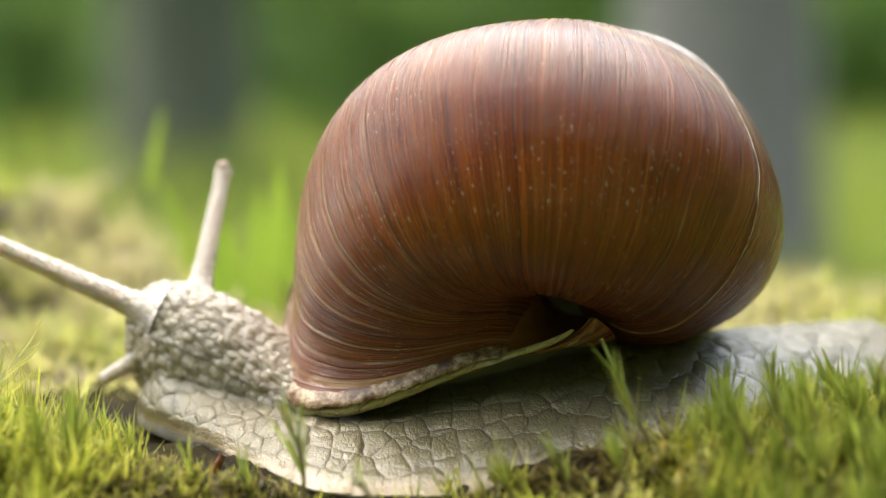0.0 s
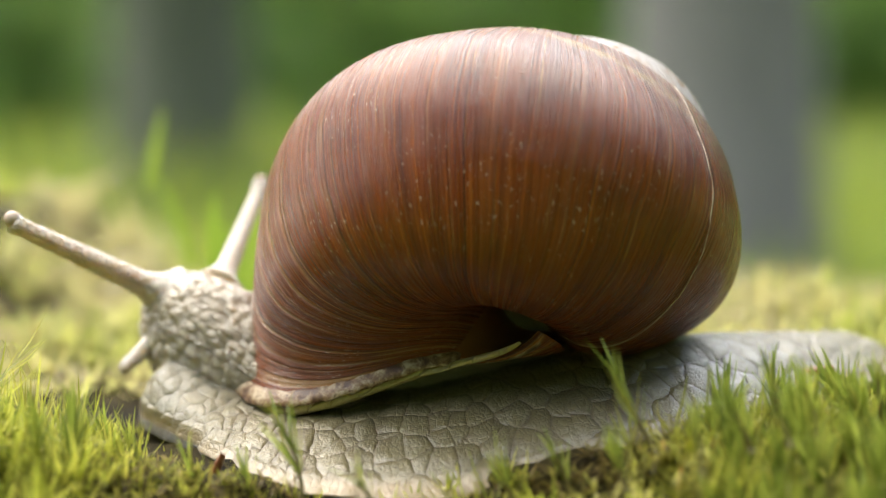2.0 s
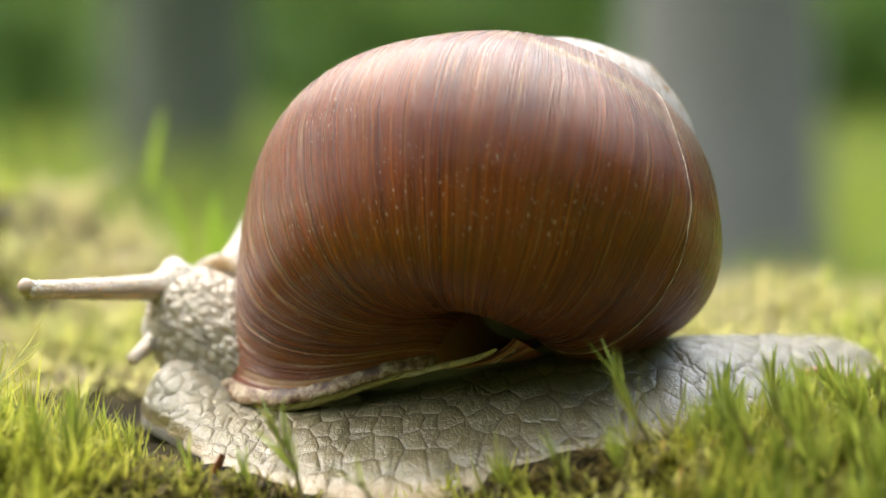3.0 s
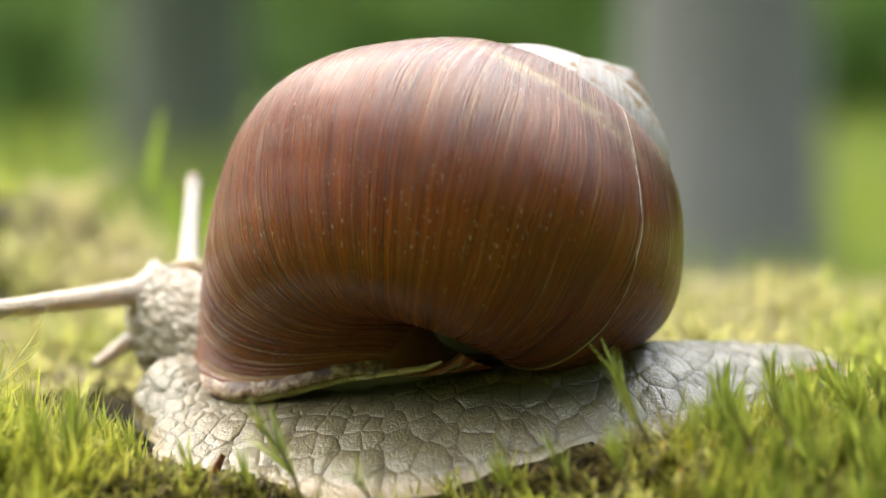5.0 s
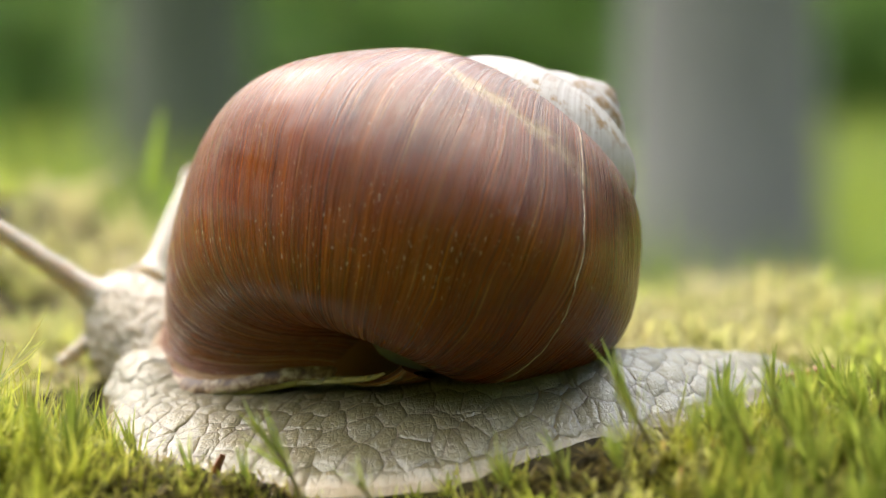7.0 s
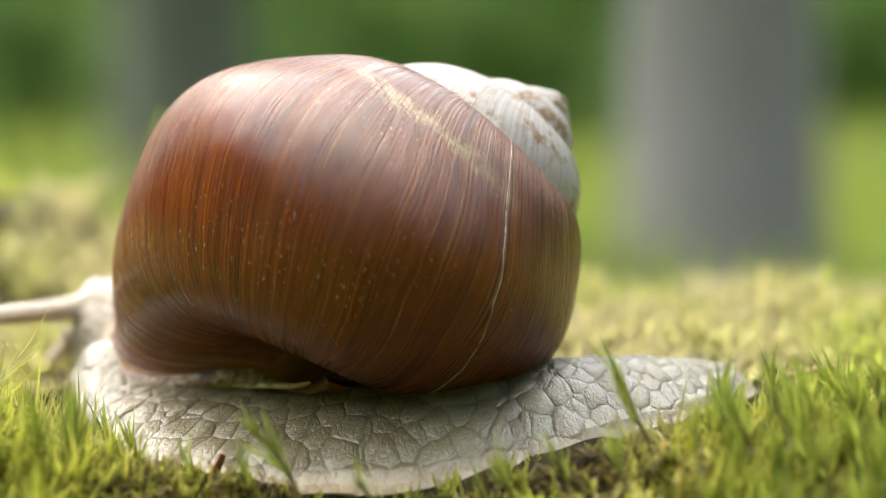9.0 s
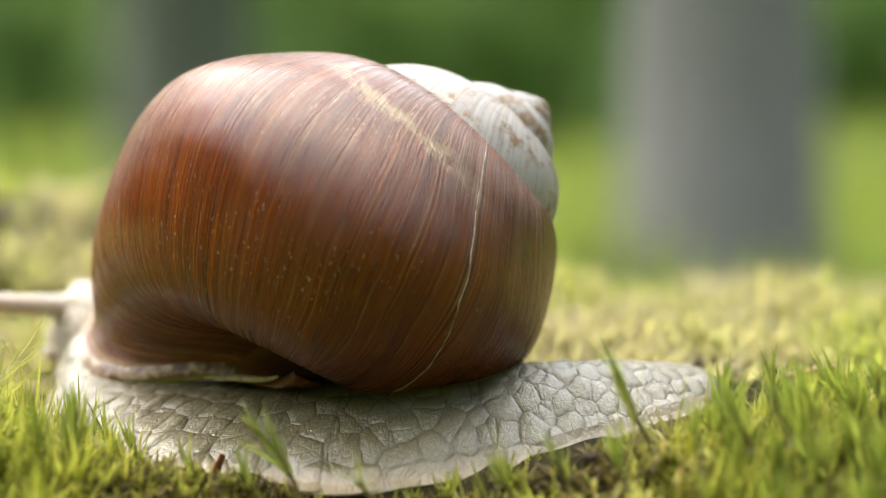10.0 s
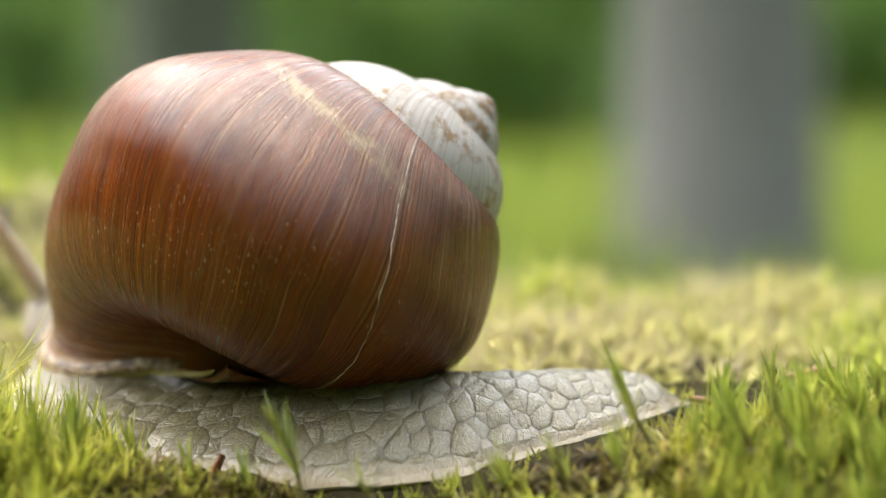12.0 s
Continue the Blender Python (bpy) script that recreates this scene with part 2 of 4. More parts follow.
# ---- mesh helpers ----
def mesh_of(name, verts, faces, material, uvs=None, smooth=True, turned=False):
    me = bpy.data.meshes.new(name)
    me.from_pydata([tuple(map(float, v)) for v in verts], [], [f[::-1] for f in faces] if turned else faces)
    me.materials.append(material)
    if smooth:
        me.polygons.foreach_set("use_smooth", [True] * len(me.polygons))
    if uvs is not None:
        layer = me.uv_layers.new(name="UVMap")
        loops = np.empty(len(me.loops), dtype=np.int32)
        me.loops.foreach_get("vertex_index", loops)
        layer.data.foreach_set("uv", np.asarray(uvs, dtype=np.float32)[loops].ravel())
    me.update()
    return me


def part(name, me, parent, label=""):
    ob = new(name, me)
    ob.parent = parent
    return tagged(ob, label)


def strip_faces(rows, cols, closed=True):
    f = []
    for i in range(rows - 1):
        for j in range(cols if closed else cols - 1):
            k = (j + 1) % cols
            f.append((i * cols + j, i * cols + k, (i + 1) * cols + k, (i + 1) * cols + j))
    return f


def tube(points, radii, sides=10, flat=1.0):
    """Vertices and faces of a tube with closed ends along points."""
    pts = [Vector([float(c) for c in p]) for p in points]
    verts, n = [], len(pts)
    up = Vector((0.13, 0.27, 0.95))
    for i, p in enumerate(pts):
        d = (pts[min(i + 1, n - 1)] - pts[max(i - 1, 0)]).normalized()
        a = d.cross(up).normalized()
        b = d.cross(a)
        for j in range(sides):
            w = 2 * math.pi * j / sides
            verts.append(p + float(radii[i]) * (math.cos(w) * a + flat * math.sin(w) * b))
    faces = strip_faces(n, sides)
    faces.append(tuple(range(sides)))
    faces.append(tuple(range((n - 1) * sides, n * sides))[::-1])
    return verts, faces


def smooth01(x, a, b):
    q = np.clip((np.asarray(x, dtype=float) - a) / (b - a), 0, 1)
    return q * q * (3 - 2 * q)


# ---- the ground and the snail's way over it ----
XC, YN, RF, RR = -0.003, 0.002, 0.035, 0.055


def ground_z(x, y):
    x, y = np.asarray(x, dtype=float), np.asarray(y, dtype=float)
    z = 0.0012 + 0.0036 * smooth01(x, -0.006, 0.015) + 0.0035 * smooth01(y, 0.002, 0.04) + 0.0017 * smooth01(-x, 0.009, 0.019)
    z = z - 0.004 * smooth01(-y, 0.013, 0.022) * np.exp(-((x + 0.002) / 0.018) ** 2)
    z = z - 0.011 * smooth01(-y, 0.015, 0.036) + 0.0014 * np.exp(-((x - 0.03) / 0.012) ** 2 - ((y + 0.008) / 0.008) ** 2)
    z = z - 0.008 * smooth01(y, 0.045, 0.14)
    z = z + 0.0245 * np.exp(-((x + 0.066) / 0.03) ** 2 - ((y - 0.125) / 0.035) ** 2)
    z = z + 0.0012 * np.sin(x * 190 + 1) * np.sin(y * 140) * smooth01(np.hypot(x, y), 0.035, 0.06)
    z = z - 0.055 * np.clip(y - 0.07, 0, 2.5) - 0.35 * smooth01(y, 0.17, 2.6) - 0.02 * smooth01(-y, 0.05, 0.2)
    z = z + 0.27 * smooth01(y, 2.8, 7.0)
    return z


def way(s):
    """Place and heading on the snail's path, s metres ahead of its nearest bend."""
    r = RF if s >= 0 else RR
    a = s / r
    x, y = XC - r * math.sin(a), YN + r * (1 - math.cos(a))
    z = 0.0
    for d in (-0.012, -0.008, -0.004, 0.0, 0.004, 0.008, 0.012):
        b = (s + d) / r
        z += float(ground_z(XC - r * math.sin(b), YN + r * (1 - math.cos(b)))) / 7
    return x, y, z, a


def way_pose(s):
    x, y, z, a = way(s)
    x1, y1, z1, _ = way(s + 0.003)
    x0, y0, z0, _ = way(s - 0.003)
    pitch = math.degrees(math.atan2(z1 - z0, 0.006))
    lean = 9.0 * math.exp(-(s / 0.022) ** 2)
    # local +x points forward, +y to the snail's left, which the camera sees
    return pose(x, y, z, 0, 0, 180 - math.degrees(a)) @ pose(0, 0, 0, -lean, -pitch, 0)


def progress(t):
    return 0.00225 * t


# ---- the snail ----
def whorl(theta, phi):
    """A point of the shell: theta back from the lip, phi round the section (0 outward, a quarter turn towards the apex)."""
    k, R, Z, A, B, tilt = 0.11112, 0.009826, 0.030217, 0.017180, 0.016952, -0.2212
    c3, s3, c4, s4 = -0.0510, -0.0676, 0.0317, 0.0681
    # the early whorls are fuller than the last one
    q = smooth01(theta, 5.2, 7.6)
    A, B, Z, R, tilt = A * (1 + 0.222 * q), B * (1 + 0.03 * q), Z * (1 - 0.026 * q), R * (1 + 0.076 * q), tilt - 0.268 * q
    c3, s3, c4, s4 = [c * (1 - 0.9 * q) for c in (c3, s3, c4, s4)]
    fe = 1 + c3 * np.cos(3 * phi) + s3 * np.sin(3 * phi) + c4 * np.cos(4 * phi) + s4 * np.sin(4 * phi)
    u, v = A * np.cos(phi) * fe, B * np.sin(phi) * fe
    ur, vr = u * np.cos(tilt) - v * np.sin(tilt), u * np.sin(tilt) + v * np.cos(tilt)
    g = np.exp(-k * theta)
    r = g * (R + ur)
    return np.stack([r * np.cos(theta), r * np.sin(theta), g * (vr - Z)], -1)


def lip_line(phi):
    return 0.3579 * np.cos(phi) + -0.4004 * np.sin(phi) + -0.0695 * np.cos(2 * phi) + 0.2920 * np.sin(2 * phi)


def scar(theta, ph0, ph1, width, lift, seed, parent, name, material, label, wander=0.02):
    """A raised healed scar on the shell: a thin uneven ridge along a line theta(phi)."""
    n = 90
    rnd = np.random.RandomState(seed)
    phi = np.linspace(ph0, ph1, n)
    th = theta(phi) + np.cumsum(rnd.normal(0, wander / 7, n)) * np.sin(np.linspace(0, math.pi, n))
    wd = width * (0.35 + 0.9 * rnd.rand(n)) * np.sin(np.linspace(0.12, math.pi - 0.12, n)) ** 0.5
    verts = []
    for i in range(n):
        p, q = whorl(th[i], phi[i]), whorl(th[i] + 0.01, phi[i])
        d = (q - p) / np.linalg.norm(q - p)
        e = whorl(th[i], phi[i] + 0.01) - p
        nrm = np.cross(e, d)
        nrm /= np.linalg.norm(nrm)
        if nrm @ (p - whorl(th[i], phi[i] + math.pi)) < 0:
            nrm = -nrm
        for a, h in ((-1, -0.5), (-0.4, 0.8), (0.4, 0.8), (1, -0.5)):
            verts.append(p + d * a * wd[i] + nrm * lift * h)
    return part(name, mesh_of(name, verts, strip_faces(n, 4), material), parent, label)


def flared(theta, phi, back, amount=0.0027):
    """The shell's surface, turned outwards close to the lip; back: how far behind the lip."""
    p = whorl(theta, phi)
    mid = (whorl(theta, phi * 0) + whorl(theta, phi * 0 + math.pi)) / 2
    out = p - mid
    out = out / np.linalg.norm(out, axis=-1, keepdims=True)
    w = np.exp(-((phi + 0.85) / 0.8) ** 2)
    return p + out * (amount * math.exp(-back / 0.1) * w)[..., None]


def build_shell(parent):
    rows, cols = 460, 140
    turns = 4.6
    ph = np.linspace(-math.pi, math.pi, cols + 1)
    th0 = 2 * math.pi * turns * np.linspace(0, 1, rows) ** 1.45
    verts, uvs = [], []
    for b in th0:
        th = b + lip_line(ph) * math.exp(-b / 1.2)
        verts.append(flared(th, ph, b))
        uvs.append(np.stack([(b + 0.38 * ph * (1 - math.exp(-b / 1.2))) / (2 * math.pi), ph / (2 * math.pi)], -1))
    outer = np.array(verts)
    # the inside wall near the mouth
    inner = []
    for b in np.linspace(0, 5.0, 60):
        th = b + lip_line(ph) * math.exp(-b / 1.2)
        mid = whorl(th, ph * 0) * 0.5 + whorl(th, ph * 0 + math.pi) * 0.5
        w = flared(th, ph, b)
        inner.append(w + (mid - w) * 0.05)
    inner = np.array(inner)[::-1]
    allv = np.concatenate([inner.reshape(-1, 3), outer.reshape(-1, 3)])
    uv = np.concatenate([np.zeros((60 * (cols + 1), 2)) + 0.01, np.array(uvs).reshape(-1, 2)])
    # no wall of its own where the mouth lies against the earlier whorl
    faces = []
    for i, j in ((i, j) for i in range(60 + rows - 1) for j in range(cols)):
        back = 5.0 * (59 - i) / 59 if i < 60 else th0[i - 60]
        if back < 1.3 and abs(ph[j]) > radians(152):
            continue
        k = i * (cols + 1) + j
        faces.append((k, k + 1, k + cols + 2, k + cols + 1))
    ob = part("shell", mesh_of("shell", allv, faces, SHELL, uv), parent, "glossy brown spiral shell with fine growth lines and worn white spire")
    # the thick pale lip
    n = 170
    phl = np.linspace(radians(-149), radians(118), n)
    edge = flared(lip_line(phl), phl, 0.0)
    ring = np.linspace(-math.pi, math.pi, 72, endpoint=False)
    rim = flared(lip_line(ring), ring, 0.0)
    mid = rim.mean(0)
    rv = []
    for i in range(n):
        p = edge[i]
        back = whorl(lip_line(phl[i]) + 0.05, phl[i]) - p
        back /= np.linalg.norm(back)
        outw = p - mid
        outw -= back * (outw @ back)
        outw /= np.linalg.norm(outw)
        taper = math.sin(math.pi * (i + 0.5) / n) ** 0.35
        rough = (1 + 0.3 * noise.noise(Vector(p) * 900) + 0.2 * noise.noise(Vector(p) * 2600)) * taper
        for j in range(12):
            a = 2 * math.pi * j / 12
            rv.append(p + outw * (0.0001 * taper + 0.00033 * math.cos(a) * rough) + back * (0.0006 + 0.0011 * math.sin(a) * rough))
    fl = strip_faces(n, 12)
    # the soft mantle that closes the mouth
    mv, rings = [], 12
    for k in range(rings):
        q = k / (rings - 1)
        for i in range(72):
            fwd = rim[i] - whorl(lip_line(ring[i]) + 0.05, ring[i])
            fwd /= np.linalg.norm(fwd)
            p = rim[i] + (mid - rim[i]) * max(0.05 + 0.95 * q, 0.95 * float(smooth01(abs(ring[i]), 1.9, 2.4))) + fwd * (0.0009 * math.sin(min(q * 5, 1) * math.pi) - 0.0018 * min(q * 3, 1))
            mv.append(p + fwd * 0.00035 * noise.noise(Vector(p) * 700) * (1 - q))
    part("mantle", mesh_of("mantle", mv, strip_faces(rings, 72), MANTLE, [(v[0] / 0.002, v[1] / 0.002) for v in mv]), ob, "soft yellowish mantle edge inside the shell mouth")
    # its thick rolled edge, showing under the lip
    n, cv = 90, []
    for i, a in enumerate(np.linspace(radians(-146), radians(-20), n)):
        p = flared(lip_line(np.array([a])), np.array([a]), 0.0)[0]
        fwd = p - whorl(lip_line(a) + 0.05, a)
        fwd /= np.linalg.norm(fwd)
        inw = mid - p
        inw -= fwd * (inw @ fwd)
        inw /= np.linalg.norm(inw)
        r = 0.00062 * math.sin(math.pi * (i + 0.6) / (n + 0.2)) ** 0.4 * (1 + 0.25 * noise.noise(Vector(p) * 420))
        for j in range(14):
            w = 2 * math.pi * j / 14
            cv.append(p + inw * (0.0009 + 1.1 * r * math.cos(w)) + fwd * (0.0002 + r * math.sin(w)))
    part("mantle_edge", mesh_of("mantle_edge", cv, strip_faces(n, 14), MANTLE, [(v[0] / 0.002, v[1] / 0.002) for v in cv]), ob, "rolled yellowish mantle edge under the shell lip")
    part("lip", mesh_of("lip", rv, fl, LIP), ob, "thick chipped cream and brown shell lip")
    scar(lambda p: radians(191) - 0.43 * p, radians(-75), radians(88), 0.00011, 0.00006, 3, ob, "growth_crack", CRACK, "thin whitish crack along an old growth line")
    return ob


def foot_section(sig):
    """Half width and height of the foot, sig metres behind its front."""
    xs = [0.0025, 0.0033, 0.005, 0.0085, 0.0145, 0.0195, 0.024, 0.036, 0.05, 0.06, 0.07, 0.077, 0.081]
    ws = [0.0026, 0.0046, 0.0054, 0.0066, 0.008, 0.0102, 0.0126, 0.0134, 0.0116, 0.0092, 0.0066, 0.0044, 0.0008]
    hs = [0.0034, 0.0062, 0.0068, 0.0052, 0.0039, 0.0037, 0.0041, 0.0051, 0.0068, 0.0064, 0.0051, 0.0037, 0.0012]
    return float(np.interp(sig, xs, ws)), float(np.interp(sig, xs, hs))


def cell_size(sig):
    return float(np.interp(sig, [0, 0.012, 0.022, 0.045, 0.06, 0.081], [0.0012, 0.0013, 0.0015, 0.0017, 0.0014, 0.001]))


def build_foot(parent, count=20, length=0.081):
    bend = 1 / 0.043
    us = np.concatenate([[0], np.cumsum([0.0001 / cell_size(i * 0.0001) for i in range(820)])])
    step = length / count
    made = []
    for i in range(count):
        lap = 0.0012 if i < 10 else 0.0016
        a, b = max(i * step - lap, 0.0025), min((i + 1) * step + lap, length)
        mid = (i + 0.5) * step
        n = max(int((b - a) / 0.00028), 6)
        verts, uvs, m = [], [], 92
        for sig in np.linspace(a, b, n):
            raw = sig
            w, h = foot_section(sig)
            # smooth the section along the body
            w = np.mean([foot_section(min(max(sig + e, 0), length))[0] for e in (-0.0016, -0.0008, 0, 0.0008, 0.0016)])
            h = np.mean([foot_section(min(max(sig + e, 0), length))[1] for e in (-0.0016, -0.0008, 0, 0.0008, 0.0016)])
            u = float(np.interp(sig, np.arange(len(us)) * 0.0001, us))
            full = 1 - float(smooth01(sig, 0.014, 0.028))
            spread = -0.08 + 0.38 * float(smooth01(sig, 0.008, 0.026))
            girth = 0.0
            last = None
            for j in range(m):
                if j < 76:
                    q = 1 - 2 * j / 75
                    y = w * math.copysign(abs(math.sin(q * math.pi / 2)) ** 0.93, q)
                    wide = 1.0 + (spread if q > 0 else 0.0) * abs(q)
                    z = 0.0014 * min(w / 0.004, 1) + (h - 0.0014) * max(1 - abs(y / w) ** (1.75 + full), 0) ** (0.85 - 0.3 * full)
                else:
                    q = -1 + 2 * (j - 75) / 17
                    y = w * 0.97 * math.sin(q * math.pi / 2)
                    wide = 1.0 + (spread if q > 0 else 0.0) * abs(q)
                    z = 0.0013 * min(w / 0.004, 1) * abs(q) ** 6 * 0.6
                wav = 0.00035 * noise.noise(Vector((sig * 210, 3.3 if y > 0 else 8.1, 0))) * abs(y / w) ** 3
                if last is not None and j < 76:
                    girth += math.hypot(y - last[0], z - last[1])
                last = (y, z)
                tuck = 1 - 0.07 * float(smooth01(max(i * step - 0.0003 - raw, raw - (i + 1) * step - 0.0003), 0, lap))
                p = Vector((0, y * wide * (1 + wav / 0.004) * tuck, z * tuck))
                if j < 76:
                    r = 0.00022 * noise.noise(Vector((u * 0.8, girth / cell_size(sig) * 0.7, 2))) * (1 - abs(q) ** 12)
                    p = p + Vector((0, y / max(w, 1e-4), 0.7)).normalized() * r
                # bend about the mean curve of the way; the camera side is the outside of the bend
                ang = (mid - sig) * bend
                rad = 1 / bend + p.y
                verts.append((rad * math.sin(ang), rad * math.cos(ang) - 1 / bend, p.z))
                uvs.append((u, girth / cell_size(sig) * 0.72))
        faces = strip_faces(n, m)
        faces.append(tuple(range(m)))
        faces.append(tuple(range((n - 1) * m, n * m))[::-1])
        made.append((part("foot_section", mesh_of("foot_section", verts, faces, FOOT, uvs, turned=True), parent), mid))
    made[0][0]["label"] = "pale grey front edge of the snail's foot"
    made[-1][0]["label"] = "pointed tail tip of the snail's foot"
    return made


def build_head(parent):
    """Head and neck in one rounded, warty piece; local +x forward, origin at the head's middle."""
    n, m = 190, 170
    verts, uvs = [], []
    xs = [-0.019, -0.012, -0.006, 0.0, 0.003, 0.0045, 0.0056, 0.006]
    ry = [0.0012, 0.0044, 0.0047, 0.0045, 0.0040, 0.0030, 0.0016, 0.0002]
    rt = [0.0005, 0.0026, 0.0040, 0.0047, 0.0045, 0.0034, 0.0018, 0.0002]
    rb = [0.001, 0.005, 0.0064, 0.0067, 0.0062, 0.0048, 0.0022, 0.0002]
    for i in range(n):
        x = -0.019 + 0.025 * (1 - (1 - i / (n - 1)) ** 1.25)
        w = np.mean([np.interp(x + e, xs, ry) for e in (-0.0008, 0, 0.0008)])
        t = np.mean([np.interp(x + e, xs, rt) for e in (-0.0008, 0, 0.0008)])
        b = np.mean([np.interp(x + e, xs, rb) for e in (-0.0008, 0, 0.0008)])
        for j in range(m):
            a = 2 * math.pi * j / m
            cy, cz = math.cos(a), math.sin(a)
            d = Vector((0.35 if x > 0.002 else 0.0, cy, cz)).normalized()
            flank = 1 + 0.3 * max(-cz, 0) ** 1.5 * float(smooth01(-x, -0.004, 0.003))
            p = Vector((x, w * flank * cy - 0.0042 * float(smooth01(-x, 0.0, 0.012)), (t if cz > 0 else b) * cz - 0.0045 * float(smooth01(-x, 0.001, 0.015))))
            k = 0.00095
            v, _ = noise.voronoi(Vector((p.x / k * 0.8, p.y / k, p.z / k)))
            r = 0.00062 * (0.4 - v[0] * v[0]) * min((0.0068 - x) / 0.003, 1)
            verts.append(p + d * r)
            uvs.append((x / 0.001, a * 4.5))
    faces = strip_faces(n, m)
    faces.append(tuple(range(m)))
    faces.append(tuple(range((n - 1) * m, n * m))[::-1])
    return part("head", mesh_of("head", verts, faces, HEAD, uvs), parent, "pale warty snail head and neck")


def build_stalk(parent):
    """The thick body that rises from the foot into the shell's mouth."""
    verts, uvs, n, m = [], [], 22, 40
    for i in range(n):
        q = i / (n - 1)
        for j in range(m):
            a = 2 * math.pi * j / m
            r = 1 - 0.18 * q ** 2 + 0.2 * max(1 - q * 4, 0) ** 2
            p = Vector((0.0155 * r * math.cos(a) - 0.002, 0.005 * r * math.sin(a) - 0.0085, 0.002 + 0.01 * q))
            verts.append(p * (1 + 0.03 * noise.noise(p * 500)))
            uvs.append((a * 3, q * 5))
    faces = strip_faces(n, m)
    faces.append(tuple(range((n - 1) * m, n * m))[::-1])
    return part("body_stalk", mesh_of("body_stalk", verts, faces, FOOT, uvs), parent)


def build_tentacle(parent, name, length, r0, r1, bulb, label):
    n, m = 40, 18
    verts, uvs = [], []
    for i in range(n):
        q = i / (n - 1)
        x = length * q
        r = r0 + (r1 - r0) * q ** 0.6 + r0 * 1.0 * max(1 - q * 5, 0) ** 2
        if bulb:
            r += (bulb - r1) * math.exp(-((q - 0.965) / 0.03) ** 2)
        if q > 0.965:
            r *= math.sqrt(max(1 - ((q - 0.965) / 0.0352) ** 2, 0.0004))
        for j in range(m):
            a = 2 * math.pi * j / m
            rr = r * (1 + 0.09 * noise.noise(Vector((x * 2200, math.cos(a) * 1.6, math.sin(a) * 1.6))))
            verts.append((x, rr * math.cos(a), rr * math.sin(a)))
            uvs.append((x / 0.0006, a * 1.5))
    faces = strip_faces(n, m)
    faces.append(tuple(range(m)))
    faces.append(tuple(range((n - 1) * m, n * m))[::-1])
    ob = part(name, mesh_of(name, verts, faces, HORN, uvs), parent, label)
    if bulb:
        bm = bmesh.new()
        bmesh.ops.create_uvsphere(bm, u_segments=12, v_segments=8, radius=bulb * 0.8)
        bmesh.ops.translate(bm, verts=bm.verts, vec=(length * 0.985, 0, bulb * 0.3))
        me = bpy.data.meshes.new("eye")
        bm.to_mesh(me)
        bm.free()
        me.materials.append(EYE)
        me.polygons.foreach_set("use_smooth", [True] * len(me.polygons))
        part("eye", me, ob, "small brownish eye at the tip")
    return ob


snail = tagged(new("snail"), "large pale grey snail with a brown spiral shell crawling over moss", "snail")
shell = build_shell(snail)
foot = build_foot(snail)
stalk = build_stalk(snail)
head = build_head(snail)
horn_near = build_tentacle(snail, "eye_tentacle", 0.0172, 0.0015, 0.0008, 0.00098, "long pale eye tentacle")
horn_far = build_tentacle(snail, "eye_tentacle", 0.0145, 0.0013, 0.0007, 0.00092, "long pale eye tentacle")
feeler = build_tentacle(snail, "mouth_feeler", 0.0055, 0.0011, 0.0006, 0.0, "short pale lower feeler")


# ---- the ground ----
def build_ground():
    def spaced(lo, hi, fine, far, n):
        a = np.linspace(lo, hi, fine)
        g = np.geomspace(1, far / (hi - lo), n)[1:] * (hi - lo)
        return np.concatenate([(lo - g)[::-1], a, hi + g])
    xs = spaced(-0.12, 0.12, 161, 300, 40)
    ys = spaced(-0.08, 0.24, 201, 400, 40)
    X, Y = np.meshgrid(xs, ys)
    Z = ground_z(X, Y)
    fine = smooth01(0.2 - np.hypot(X, Y), 0, 0.1)
    rnd = np.random.RandomState(5)
    Z = Z + fine * rnd.normal(0, 0.00025, Z.shape) - 0.0004
    verts = np.stack([X, Y, Z], -1).reshape(-1, 3)
    ob = new("ground", mesh_of("ground", verts, strip_faces(len(ys), len(xs), False), GROUND))
    return tagged(ob, "dark mossy forest floor under the cushions", "ground", kind="structure")


build_ground()


def way_distance(x, y):
    """How far places lie from the middle of the snail's way, and whether its foot ever covers them."""
    x, y = np.asarray(x), np.asarray(y)
    best = np.full(x.shape, 9.0)
    for s in np.linspace(-0.04, 0.036, 80):
        px, py, _, _ = way(float(s))
        a = float(s) / (RF if s >= 0 else RR)
        best = np.minimum(best, np.hypot(x - px - 0.003 * math.sin(a), y - py + 0.003 * math.cos(a)))
    return best - 0.003


